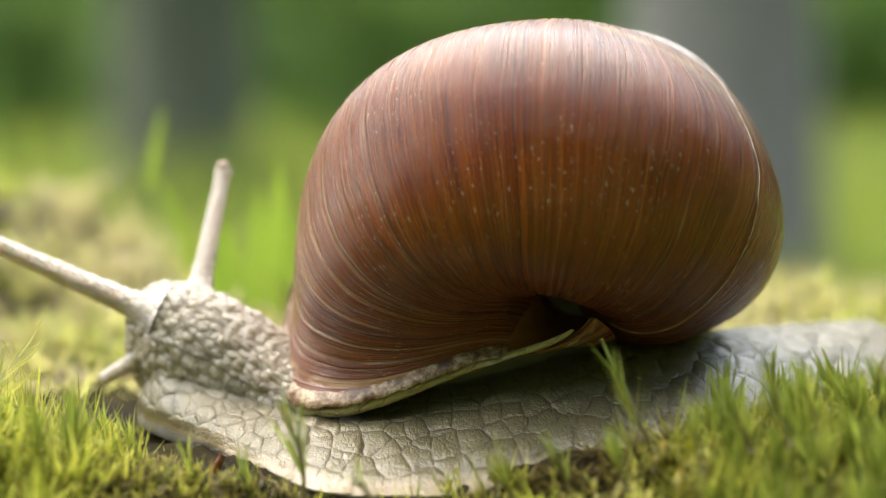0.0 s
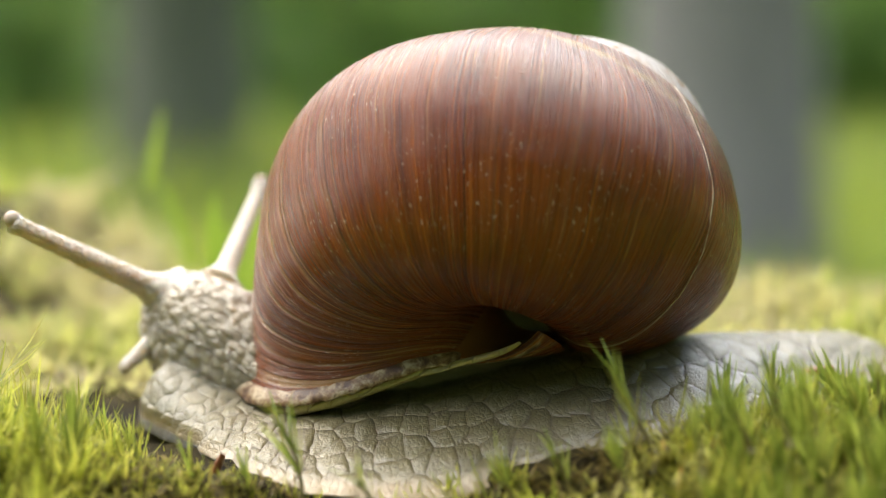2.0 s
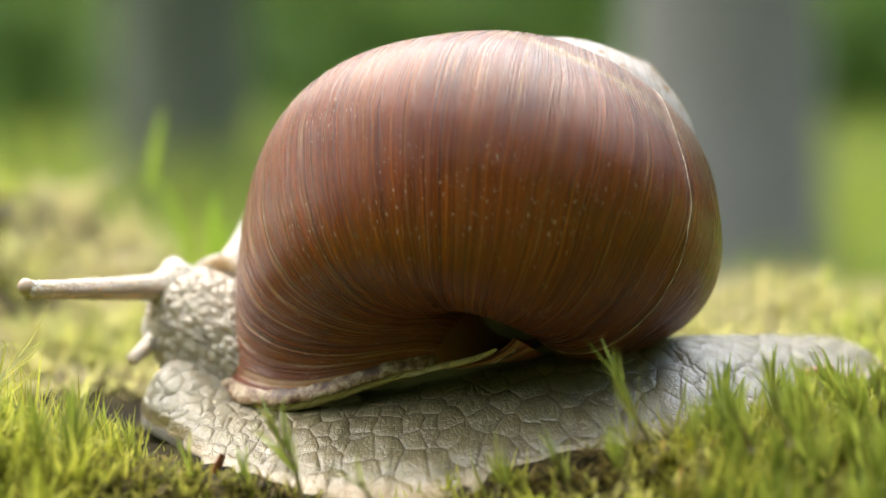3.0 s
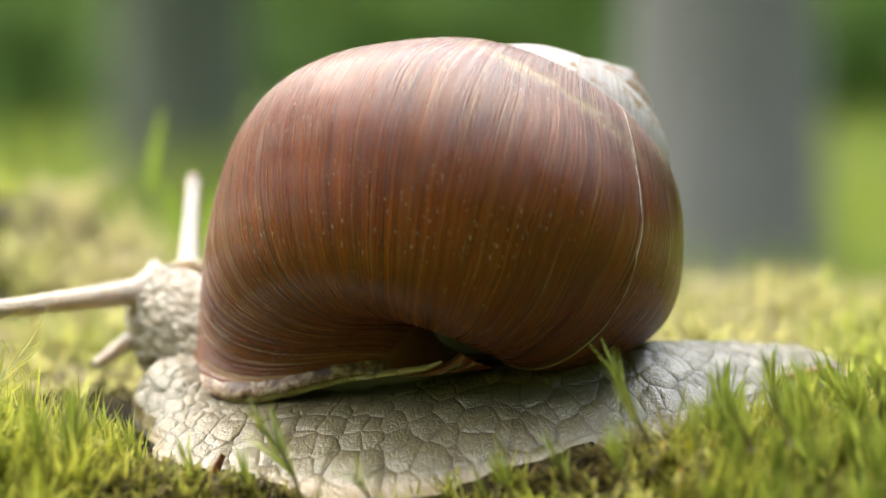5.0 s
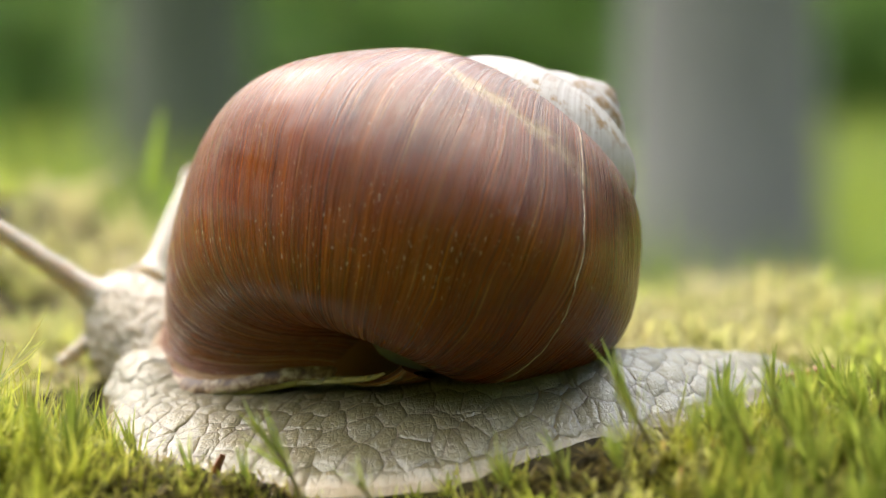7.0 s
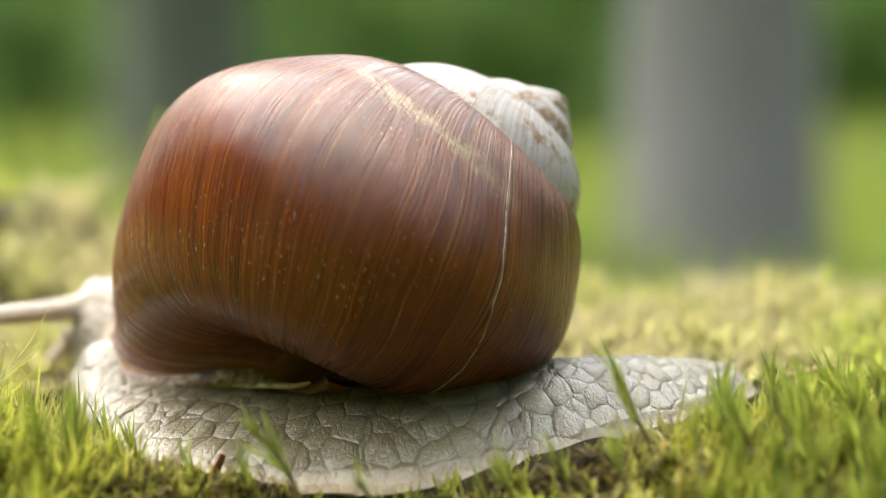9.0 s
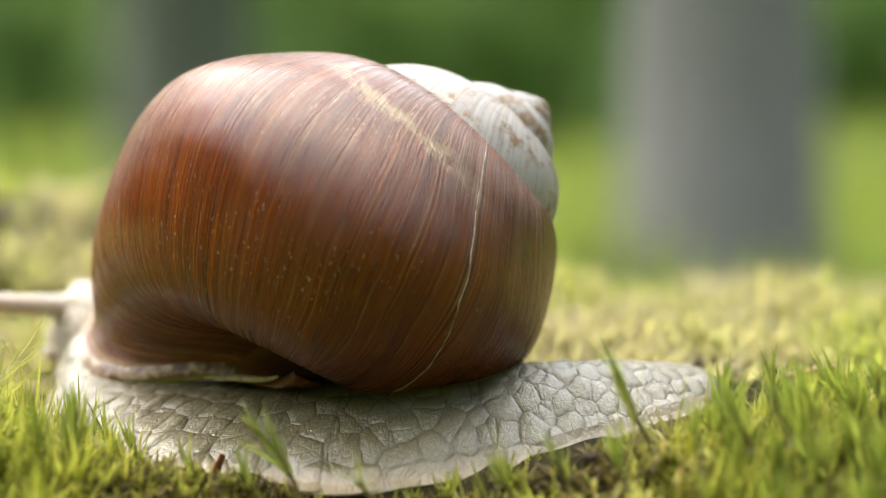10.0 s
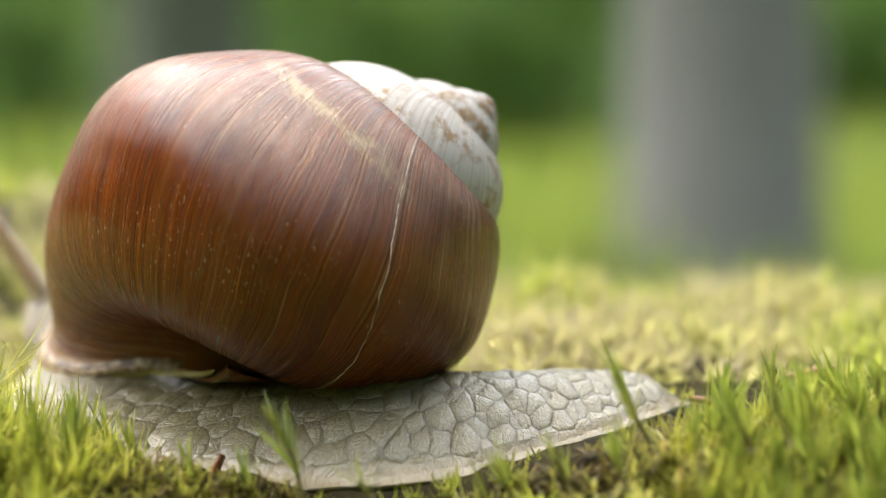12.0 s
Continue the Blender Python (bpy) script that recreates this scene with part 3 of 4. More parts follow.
def leaf_cloud(name, material, base, direction, length, width, droop, label, category="moss", kind="stuff"):
    """Many narrow, folded, pointed leaves as one mesh; each leaf is an island."""
    n = len(base)
    up = np.array([0, 0, 1.0])
    side = np.cross(direction, up + 0.01)
    side /= np.linalg.norm(side, axis=1)[:, None] + 1e-9
    nrm = np.cross(side, direction)
    v = np.empty((n, 8, 3))
    L, W = length[:, None], width[:, None]
    down = -up[None] * (droop[:, None] * L)
    spine = [base, base + direction * L * 0.35 + down * 0.08, base + direction * L * 0.72 + down * 0.4, base + direction * L + down]
    v[:, 0] = spine[0] - side * W * 0.35
    v[:, 1] = spine[0] + side * W * 0.35
    v[:, 2] = spine[1] - side * W * 0.5
    v[:, 3] = spine[1] - nrm * W * 0.22
    v[:, 4] = spine[1] + side * W * 0.5
    v[:, 5] = spine[2] - side * W * 0.3
    v[:, 6] = spine[2] + side * W * 0.3
    v[:, 7] = spine[3]
    tpl = np.array([(0, 1, 3), (0, 3, 2), (1, 4, 3), (2, 3, 5), (3, 6, 5), (3, 4, 6), (5, 6, 7)])
    faces = (np.arange(n)[:, None, None] * 8 + tpl[None]).reshape(-1, 3)
    me = bpy.data.meshes.new(name)
    me.vertices.add(n * 8)
    me.vertices.foreach_set("co", v.ravel())
    me.loops.add(len(faces) * 3)
    me.loops.foreach_set("vertex_index", faces.ravel().astype(np.int32))
    me.polygons.add(len(faces))
    me.polygons.foreach_set("loop_start", np.arange(len(faces), dtype=np.int32) * 3)
    me.materials.append(material)
    me.update(calc_edges=True)
    ob = new(name, me)
    return tagged(ob, label, category, kind=kind)


def shoots(rnd, x, y, height, leaves, length, width, spread, lean=0.25, sink=0.0015):
    """Upright moss shoots at x, y: base, direction, length, width and droop of all their leaves."""
    n = len(x)
    z = ground_z(x, y) - sink
    ax = rnd.normal(0, lean, (n, 2))
    bases, dirs, lens, wids = [], [], [], []
    for k in range(leaves):
        q = (k + rnd.rand(n)) / leaves
        h = height * (0.15 + 0.85 * q)
        b = np.stack([x + ax[:, 0] * h, y + ax[:, 1] * h, z + h], -1)
        az = k * 2.4 + rnd.rand(n) * 1.5
        sp = spread * (1.15 - 0.85 * q) * (0.7 + 0.6 * rnd.rand(n))
        d = np.stack([np.cos(az) * sp + ax[:, 0], np.sin(az) * sp + ax[:, 1], np.ones(n)], -1)
        d /= np.linalg.norm(d, axis=1)[:, None]
        bases.append(b), dirs.append(d)
        lens.append(length * (0.6 + 0.7 * rnd.rand(n))), wids.append(width * (0.7 + 0.6 * rnd.rand(n)))
    base = np.concatenate(bases)
    return base, np.concatenate(dirs), np.concatenate(lens), np.concatenate(wids), rnd.rand(len(base)) * 1.3 - 0.35


def drift(x, y, scale, seed):
    """A slow, even wander over the ground, -1 to 1."""
    return np.array([noise.noise(Vector((a * scale, b * scale, seed))) for a, b in zip(x, y)])


def build_moss():
    rnd = np.random.RandomState(11)
    # close cushions, before and beside the snail
    n = 5200
    x, y = rnd.uniform(-0.08, 0.085, n), rnd.uniform(-0.055, 0.062, n)
    far = way_distance(x, y)
    keep = far > 0.0
    low = 1 - 0.45 * smooth01(y, 0.008, 0.02)
    # trodden low before the front of the foot, and a bare hollow under its bend
    low = low * (1 - 0.62 * np.exp(-((x + 0.0165) / 0.0105) ** 4) * (y < 0.005))
    low = low * (1 + 0.7 * smooth01(-x, 0.026, 0.034) * (y < 0.012))
    hollow = np.exp(-((x + 0.004) / 0.015) ** 2) * (y < -0.012)
    keep &= rnd.rand(n) > hollow * 0.55
    keep &= rnd.rand(n) > 0.97 * np.exp(-((x - 0.013) / 0.0058) ** 4) * ((y < -0.005) & (y > -0.024))
    x, y, far, low = x[keep], y[keep], far[keep], low[keep]
    tall = 0.75 + 0.9 * np.clip(drift(x, y, 130, 1.5), -0.6, 0.7)
    h = (0.0022 + 0.0034 * rnd.rand(len(x))) * (0.16 + 0.24 * smooth01(far, 0.009, 0.0125) + 0.6 * smooth01(far, 0.012, 0.024)) * low * tall
    back = y > 0.02
    leaf_cloud("moss_carpet", MOSSB, *shoots(rnd, x[back], y[back], h[back], 12, 0.0036, 0.0009, 1.7), "pale moss carpet just behind the snail")
    x, y, h, far, low = x[~back], y[~back], h[~back], far[~back], low[~back]
    size = 0.0036 * (0.35 + 0.65 * smooth01(far, 0.008, 0.015)) * (0.35 + 0.65 * low)
    leaf_cloud("moss_cushion", MOSS, *shoots(rnd, x, y, h, 22, size * 1.15, 0.0003, 1.25, 0.45), "yellow-green feathery moss cushion around the snail")
    # pale curling leaves over the cushion beside the tail
    cx, cy = rnd.uniform(0.012, 0.046, 800), rnd.uniform(-0.037, -0.006, 800)
    keep = way_distance(cx, cy) > 0.0165
    cx, cy = cx[keep], cy[keep]
    b, d, l, w, droop = shoots(rnd, cx, cy, 0.0018 + 0.0022 * rnd.rand(len(cx)), 12, 0.0032, 0.00028, 1.9, 0.5)
    leaf_cloud("moss_curls", CURL, b, d, l, w, droop * 1.6 + 0.7, "pale yellow curling moss leaves")
    # dead brown leaves between the shoots
    x, y = rnd.uniform(-0.06, 0.06, 1500), rnd.uniform(-0.04, 0.016, 1500)
    keep = way_distance(x, y) > 0.0168
    x, y = x[keep], y[keep]
    leaf_cloud("moss_litter", DEADMOSS, *shoots(rnd, x, y, 0.0014 + 0.0012 * rnd.rand(len(x)), 9, 0.0034, 0.0003, 2.2, 0.6), "dead brown moss leaves between the shoots")
    x, y = rnd.uniform(-0.05, 0.05, 2600), rnd.uniform(-0.04, 0.012, 2600)
    keep = way_distance(x, y) > 0.0125
    x, y = x[keep], y[keep]
    leaf_cloud("moss_litter", DEADMOSS, *shoots(rnd, x, y, 0.0004 + 0.0006 * rnd.rand(len(x)), 8, 0.0021, 0.00026, 3.2, 0.4, 0.0003), "flat brown moss litter on the bare soil")
    # the middle distance: uneven cushions with hollows between them
    n = 7000
    x, y = rnd.uniform(-0.14, 0.15, n), rnd.uniform(0.055, 0.3, n)
    lump = drift(x, y, 55, 4.2)
    keep = rnd.rand(n) < 0.45 + 1.1 * lump
    x, y, lump = x[keep], y[keep], lump[keep]
    h = (0.002 + 0.004 * rnd.rand(len(x))) * (1 + 1.6 * np.clip(lump, -0.3, 0.8))
    leaf_cloud("moss_carpet", MOSSB, *shoots(rnd, x, y, h * 0.8, 12, 0.004, 0.0014, 1.9, 0.4), "pale yellow-green moss cushions behind the snail")


build_moss()


def leaf_mesh(length, width, curl, seed):
    """A pointed, folded leaf along +x, its tip curling up or down."""
    rnd = np.random.RandomState(seed)
    verts, n = [], 7
    for i in range(n):
        q = i / (n - 1)
        w = width * (0.55 + 0.45 * math.sin(min(q * 2.2, 1) * math.pi / 2)) * (1 - q ** 2.2) + width * 0.03
        x, z = length * q, curl * length * q * q
        verts += [(x, -w, z + w * 0.5), (x, 0, z), (x, w, z + w * 0.5)]
    return mesh_of("leaf", verts, strip_faces(n, 3, False), SPRIG)


LEAVES = [leaf_mesh(1.2, 0.05, c, i) for i, c in enumerate((0.16, -0.08, 0.28, 0.02))]


def build_sprig(foot_at, tip, leaves, size, seed, label, up=0.55):
    rnd = np.random.RandomState(seed)
    a, b = Vector(foot_at), Vector(tip)
    sprig = tagged(new("moss_sprig"), label, "moss", "moss sprigs")
    sprig.location = a
    axis = b - a
    side = Vector((rnd.normal(), rnd.normal(), 0)) * axis.length * 0.06
    pts = [axis * q + side * math.sin(q * math.pi) for q in np.linspace(0, 0.86, 8)]
    v, f = tube(pts, [0.00024 - 0.00012 * q for q in np.linspace(0, 1, 8)], 6)
    part("stem", mesh_of("stem", v, f, STEM), sprig)
    frame_q = axis.to_track_quat("X", "Z").to_matrix().to_4x4()
    for k in range(leaves):
        q = 0.25 + 0.6 * (k + rnd.rand() * 0.6) / leaves
        open_angle = (30 - 25 * q) * (0.45 + 0.9 * rnd.rand())
        leaf = new("leaf", LEAVES[k % 4])
        leaf.parent = sprig
        m = Matrix.Translation(axis * q + side * math.sin(q * math.pi)) @ frame_q @ Matrix.Rotation(2.4 * k + rnd.rand(), 4, "X") @ Matrix.Rotation(-radians(open_angle), 4, "Y")
        leaf.matrix_local = m @ Matrix.Scale(size * (0.65 + 0.5 * rnd.rand()) * (1.1 - 0.35 * q), 4)
    return sprig


tuft = build_sprig((-0.01121, -0.01885, 0.00081), (-0.01385, -0.01628, 0.00883), 15, 0.0042, 1, "bright green moss sprig bent aside by the snail's foot")
for base_at, tip_at, count, size, seed in (
        ((0.01720, -0.01807, 0.00477), (0.01357, -0.01604, 0.01224), 14, 0.0042, 2),
        ((0.01017, -0.01881, 0.00126), (0.00846, -0.01853, 0.00530), 8, 0.003, 3),
        ((-0.00495, -0.02184, 0.00095), (-0.00689, -0.02163, 0.00395), 6, 0.003, 4),
        ((0.02368, -0.02448, 0.00630), (0.02173, -0.02417, 0.01063), 11, 0.0034, 5),
        ((0.02639, -0.02643, 0.00706), (0.02489, -0.02608, 0.01198), 10, 0.0036, 6),
        ((0.02921, -0.02141, 0.00713), (0.02766, -0.02110, 0.01153), 10, 0.0036, 7),
        ((0.03395, -0.01255, 0.00477), (0.03399, -0.01215, 0.01058), 12, 0.0032, 8),
        ((0.01937, -0.02955, 0.00546), (0.01866, -0.02924, 0.00986), 11, 0.0034, 9),
        ((-0.02763, -0.00882, 0.00078), (-0.02920, -0.00844, 0.00625), 14, 0.0038, 10),
        ((-0.02000, -0.01486, 0.00050), (-0.02116, -0.01462, 0.00395), 12, 0.0032, 11),
        ((-0.02510, -0.00985, 0.00049), (-0.02666, -0.00950, 0.00546), 12, 0.0036, 12),
        ((-0.03301, -0.00691, -0.00055), (-0.03422, -0.00657, 0.00426), 12, 0.0036, 13),
        ((0.00538, -0.02079, 0.00164), (0.00427, -0.02062, 0.00408), 9, 0.0036, 14),
        ((0.01414, -0.02469, 0.00327), (0.01306, -0.02445, 0.00674), 12, 0.0034, 15),
        ((0.03535, -0.01642, 0.00679), (0.03480, -0.01607, 0.01178), 12, 0.0034, 16),
        ((0.02827, -0.03263, 0.00435), (0.02745, -0.03234, 0.00846), 12, 0.0036, 17),
        ((-0.01567, -0.01687, 0.00043), (-0.01612, -0.01666, 0.00338), 10, 0.003, 18)):
    build_sprig(base_at, tip_at, count, size, seed, "upright yellow-green moss sprig with pointed leaves")

# plumes of the cushions on both sides, leaning with the slope
plumes = np.random.RandomState(77)
for k in range(130):
    if k < 95:
        px, py, tall = plumes.uniform(0.0165, 0.042), plumes.uniform(-0.036, -0.009), plumes.uniform(0.0026, 0.005)
    else:
        px, py, tall = plumes.uniform(-0.046, -0.0225), plumes.uniform(-0.017, 0.008), plumes.uniform(0.004, 0.0068)
    gap = float(way_distance(np.array([px]), np.array([py]))[0])
    if gap < (0.0135 if k < 95 else 0.0185) or (px < 0.022 and py > -0.027 and k < 95):
        continue
    at = Vector((px, py, float(ground_z(px, py)) - 0.0005))
    lean = Vector((plumes.normal(-0.22, 0.16), plumes.normal(0.05, 0.12), 1.0))
    build_sprig(at, at + lean * tall, 28, plumes.uniform(0.0038, 0.0052), 100 + k, "upright yellow-green moss sprig with pointed leaves")


def build_needle(a, b, r, material, name, label, category):
    a, b = Vector(a), Vector(b)
    pts = [a.lerp(b, q) + Vector((0, 0, 0.00012 * math.sin(q * 3))) for q in np.linspace(0, 1, 10)]
    rad = [r * (0.55 + 0.45 * math.sin(0.4 + q * 2.4)) for q in np.linspace(0, 1, 10)]
    v, f = tube(pts, rad, 10, 0.6)
    return tagged(new(name, mesh_of(name, v, f, material)), label, category)


build_needle((0.02934, 0.00514, 0.00752), (0.03563, 0.00672, 0.00870), 0.0009, NEEDLE, "dry_needle", "reddish-brown dry needle lying in the moss", "needle")
build_needle((0.01203, 0.00368, 0.00753), (0.01644, 0.00166, 0.00730), 0.0005, NEEDLE, "dry_needle", "reddish-brown dry needle lying in the moss", "needle")
build_needle((0.02236, 0.00261, 0.00655), (0.02501, 0.00157, 0.00599), 0.0006, NEEDLE, "dry_needle", "reddish-brown dry needle lying in the moss", "needle")
build_needle((-0.01932, -0.01179, 0.00133), (-0.01825, -0.01161, 0.00390), 0.00045, NEEDLE, "dry_needle", "reddish-brown dry needle standing in the moss", "needle")
build_needle((0.03068, -0.01238, 0.00768), (0.03302, -0.01239, 0.00759), 0.0004, STRAW, "pale_straw", "short pale straw glinting in the moss", "straw")


def build_blade(a, b, width, lean, label):
    """A single grass blade, a narrow folded strip that bends over."""
    a, b = Vector(a), Vector(b)
    verts, n = [], 14
    for i in range(n):
        q = i / (n - 1)
        w = width * (1 - q ** 2.5) * (0.7 + 0.3 * math.sin(q * 3)) + width * 0.04
        p = a.lerp(b, q) + Vector((lean * q * q, 0, 0))
        verts += [p + Vector((-w, 0, 0)), p + Vector((0, w * 0.5, 0)), p + Vector((w, 0, 0))]
    return tagged(new("grass_blade", mesh_of("grass_blade", verts, strip_faces(n, 3, False), GRASS)), label, "grass", "grass blades")


for a, b, w, l in (((-0.03680, 0.07691, 0.02267), (-0.03517, 0.07763, 0.03286), 0.0006, 0.0004), ((-0.03130, 0.07617, 0.01212), (-0.03412, 0.07706, 0.02478), 0.0008, -0.002),
                   ((-0.02531, 0.05588, 0.00853), (-0.02824, 0.05692, 0.02346), 0.0013, 0.002), ((-0.01848, 0.05588, 0.00853), (-0.01978, 0.05715, 0.02671), 0.0016, 0.001),
                   ((-0.02230, 0.06583, 0.00751), (-0.02128, 0.06692, 0.02307), 0.0016, -0.001), ((-0.01789, 0.06583, 0.00751), (-0.01789, 0.06692, 0.02307), 0.0016, -0.002),
                   ((-0.02433, 0.06583, 0.00751), (-0.02535, 0.06663, 0.01901), 0.0014, -0.001)):
    build_blade(a, b, w, l, "thin green grass blade behind the snail, out of focus")


# ---- the wood behind ----
def build_tree(x, y, r, height, lean, label, bark):
    tree = tagged(new("tree"), label, "tree")
    tree.location = (x, y, float(ground_z(x, y)) - 0.05)
    pts = [(lean * q * height, 0.05 * math.sin(q * 3), height * q) for q in np.linspace(0, 1, 14)]
    rad = [r * (1.0 - 0.45 * q + 0.15 * max(0, 1 - q * 30) ** 2) for q in np.linspace(0, 1, 14)]
    v, f = tube(pts, rad, 24)
    part("trunk", mesh_of("trunk", v, f, bark), tree)
    rnd = np.random.RandomState(int(abs(x * 100)) + 3)
    for k in range(5):
        q = 0.8 + 0.035 * k
        a = rnd.rand() * 6.28
        p0 = Vector((lean * q * height, 0, q * height))
        p1 = p0 + Vector((math.cos(a), math.sin(a), 0.5)) * height * 0.08
        v, f = tube([p0, (p0 + p1) / 2 + Vector((0, 0, 0.1)), p1], [r * 0.3, r * 0.2, r * 0.06], 8)
        part("limb", mesh_of("limb", v, f, bark), tree)
    n = 2500
    c = rnd.normal(0, 1, (n, 3)) * np.array([0.1, 0.1, 0.07]) * height + np.array([lean * height, 0, height * 0.95])
    d = rnd.normal(0, 1, (n, 3))
    d /= np.linalg.norm(d, axis=1)[:, None]
    crown = leaf_cloud("crown", BUSH, c, d, 0.1 + 0.1 * rnd.rand(n), 0.07 + 0.05 * rnd.rand(n), rnd.rand(n) * 0.2, "", "", "")
    crown.parent = tree
    return tree


def build_bush(x, y, w, h, n, seed, label):
    rnd = np.random.RandomState(seed)
    c = rnd.normal(0, 1, (n, 3))
    c = c / np.linalg.norm(c, axis=1)[:, None] * (0.45 + 0.55 * rnd.rand(n)[:, None]) * np.array([w, w * 0.5, h])
    c[:, 2] = np.abs(c[:, 2])
    lump = 1 + 0.3 * np.sin(c[:, 0] * 5 / w) * np.sin(c[:, 2] * 4 / h + 1)
    c = c * lump[:, None]
    d = rnd.normal(0, 1, (n, 3))
    d /= np.linalg.norm(d, axis=1)[:, None]
    bush = tagged(new("bush"), label, "bush")
    bush.location = (x, y, float(ground_z(x, y)) - 0.02)
    v, f = tube([(0, 0, -0.05), (0.02, 0, h * 0.4), (0, 0, h * 0.8)], [0.03, 0.02, 0.005], 8)
    part("stem", mesh_of("stem", v, f, BARK), bush)
    lf = leaf_cloud("foliage", BUSH, c, d, 0.06 + 0.07 * rnd.rand(n), 0.04 + 0.03 * rnd.rand(n), rnd.rand(n) * 0.2, "", "", "")
    lf.parent = bush
    return bush


build_tree(0.625, 4.5, 0.205, 15.0, 0.0, "smooth grey tree trunk far behind, out of focus", BARK)
build_tree(-0.8, 6.2, 0.2, 14.0, 0.0, "grey tree trunk deep in the wood", DARKBARK)
for bx, by, bw, bh, sd in ((-2.6, 9.0, 1.3, 1.9, 1), (-1.0, 9.6, 1.3, 1.8, 2), (0.6, 9.2, 1.3, 1.9, 3), (2.2, 9.4, 1.4, 1.9, 4), (4.0, 10, 1.6, 2.2, 5), (-4.4, 10, 1.6, 2.2, 6), (-0.2, 11.5, 1.9, 2.4, 7), (2.9, 11.5, 1.9, 2.4, 8), (-3.0, 11.5, 1.9, 2.4, 9)):
    build_bush(bx, by, bw, bh, 4200, sd, "dense green woodland shrub, far out of focus")


def build_undergrowth():
    """Low grassy growth on the rise between the moss and the shrubs."""
    rnd = np.random.RandomState(31)
    n = 9000
    x, y = rnd.uniform(-2.2, 2.6, n), rnd.uniform(2.6, 7.5, n)
    d = np.stack([rnd.normal(0, 0.35, n), rnd.normal(0, 0.35, n), np.ones(n)], -1)
    d /= np.linalg.norm(d, axis=1)[:, None]
    size = (0.08 + 0.22 * rnd.rand(n) ** 2) * (1 + 0.5 * np.sin(x * 3.1 + 1) * np.sin(y * 1.7))
    leaf_cloud("undergrowth", UNDERGROWTH, np.stack([x, y, ground_z(x, y) - 0.01], -1), d, size, 0.02 + 0.015 * rnd.rand(n), rnd.rand(n) * 0.6, "yellow-green grassy undergrowth of the wood, out of focus", "undergrowth")


build_undergrowth()


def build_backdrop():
    """Closed green wall of the wood far behind, continued unseen to block low sky."""
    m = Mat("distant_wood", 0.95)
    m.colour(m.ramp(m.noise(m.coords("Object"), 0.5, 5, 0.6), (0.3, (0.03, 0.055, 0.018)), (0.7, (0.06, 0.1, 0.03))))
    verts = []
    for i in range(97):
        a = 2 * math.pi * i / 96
        # lowered beyond the snail for sunlight, raised unseen behind the camera against front fill
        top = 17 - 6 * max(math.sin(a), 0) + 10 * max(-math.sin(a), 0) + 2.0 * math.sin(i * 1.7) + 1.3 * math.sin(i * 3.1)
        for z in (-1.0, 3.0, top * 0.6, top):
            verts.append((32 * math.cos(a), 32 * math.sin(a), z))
    tagged(new("backdrop", mesh_of("backdrop", verts, strip_faces(97, 4, False), m.m)), "green wall of the wood, its unseen sides added to block low sky light", "forest", kind="structure")


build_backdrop()


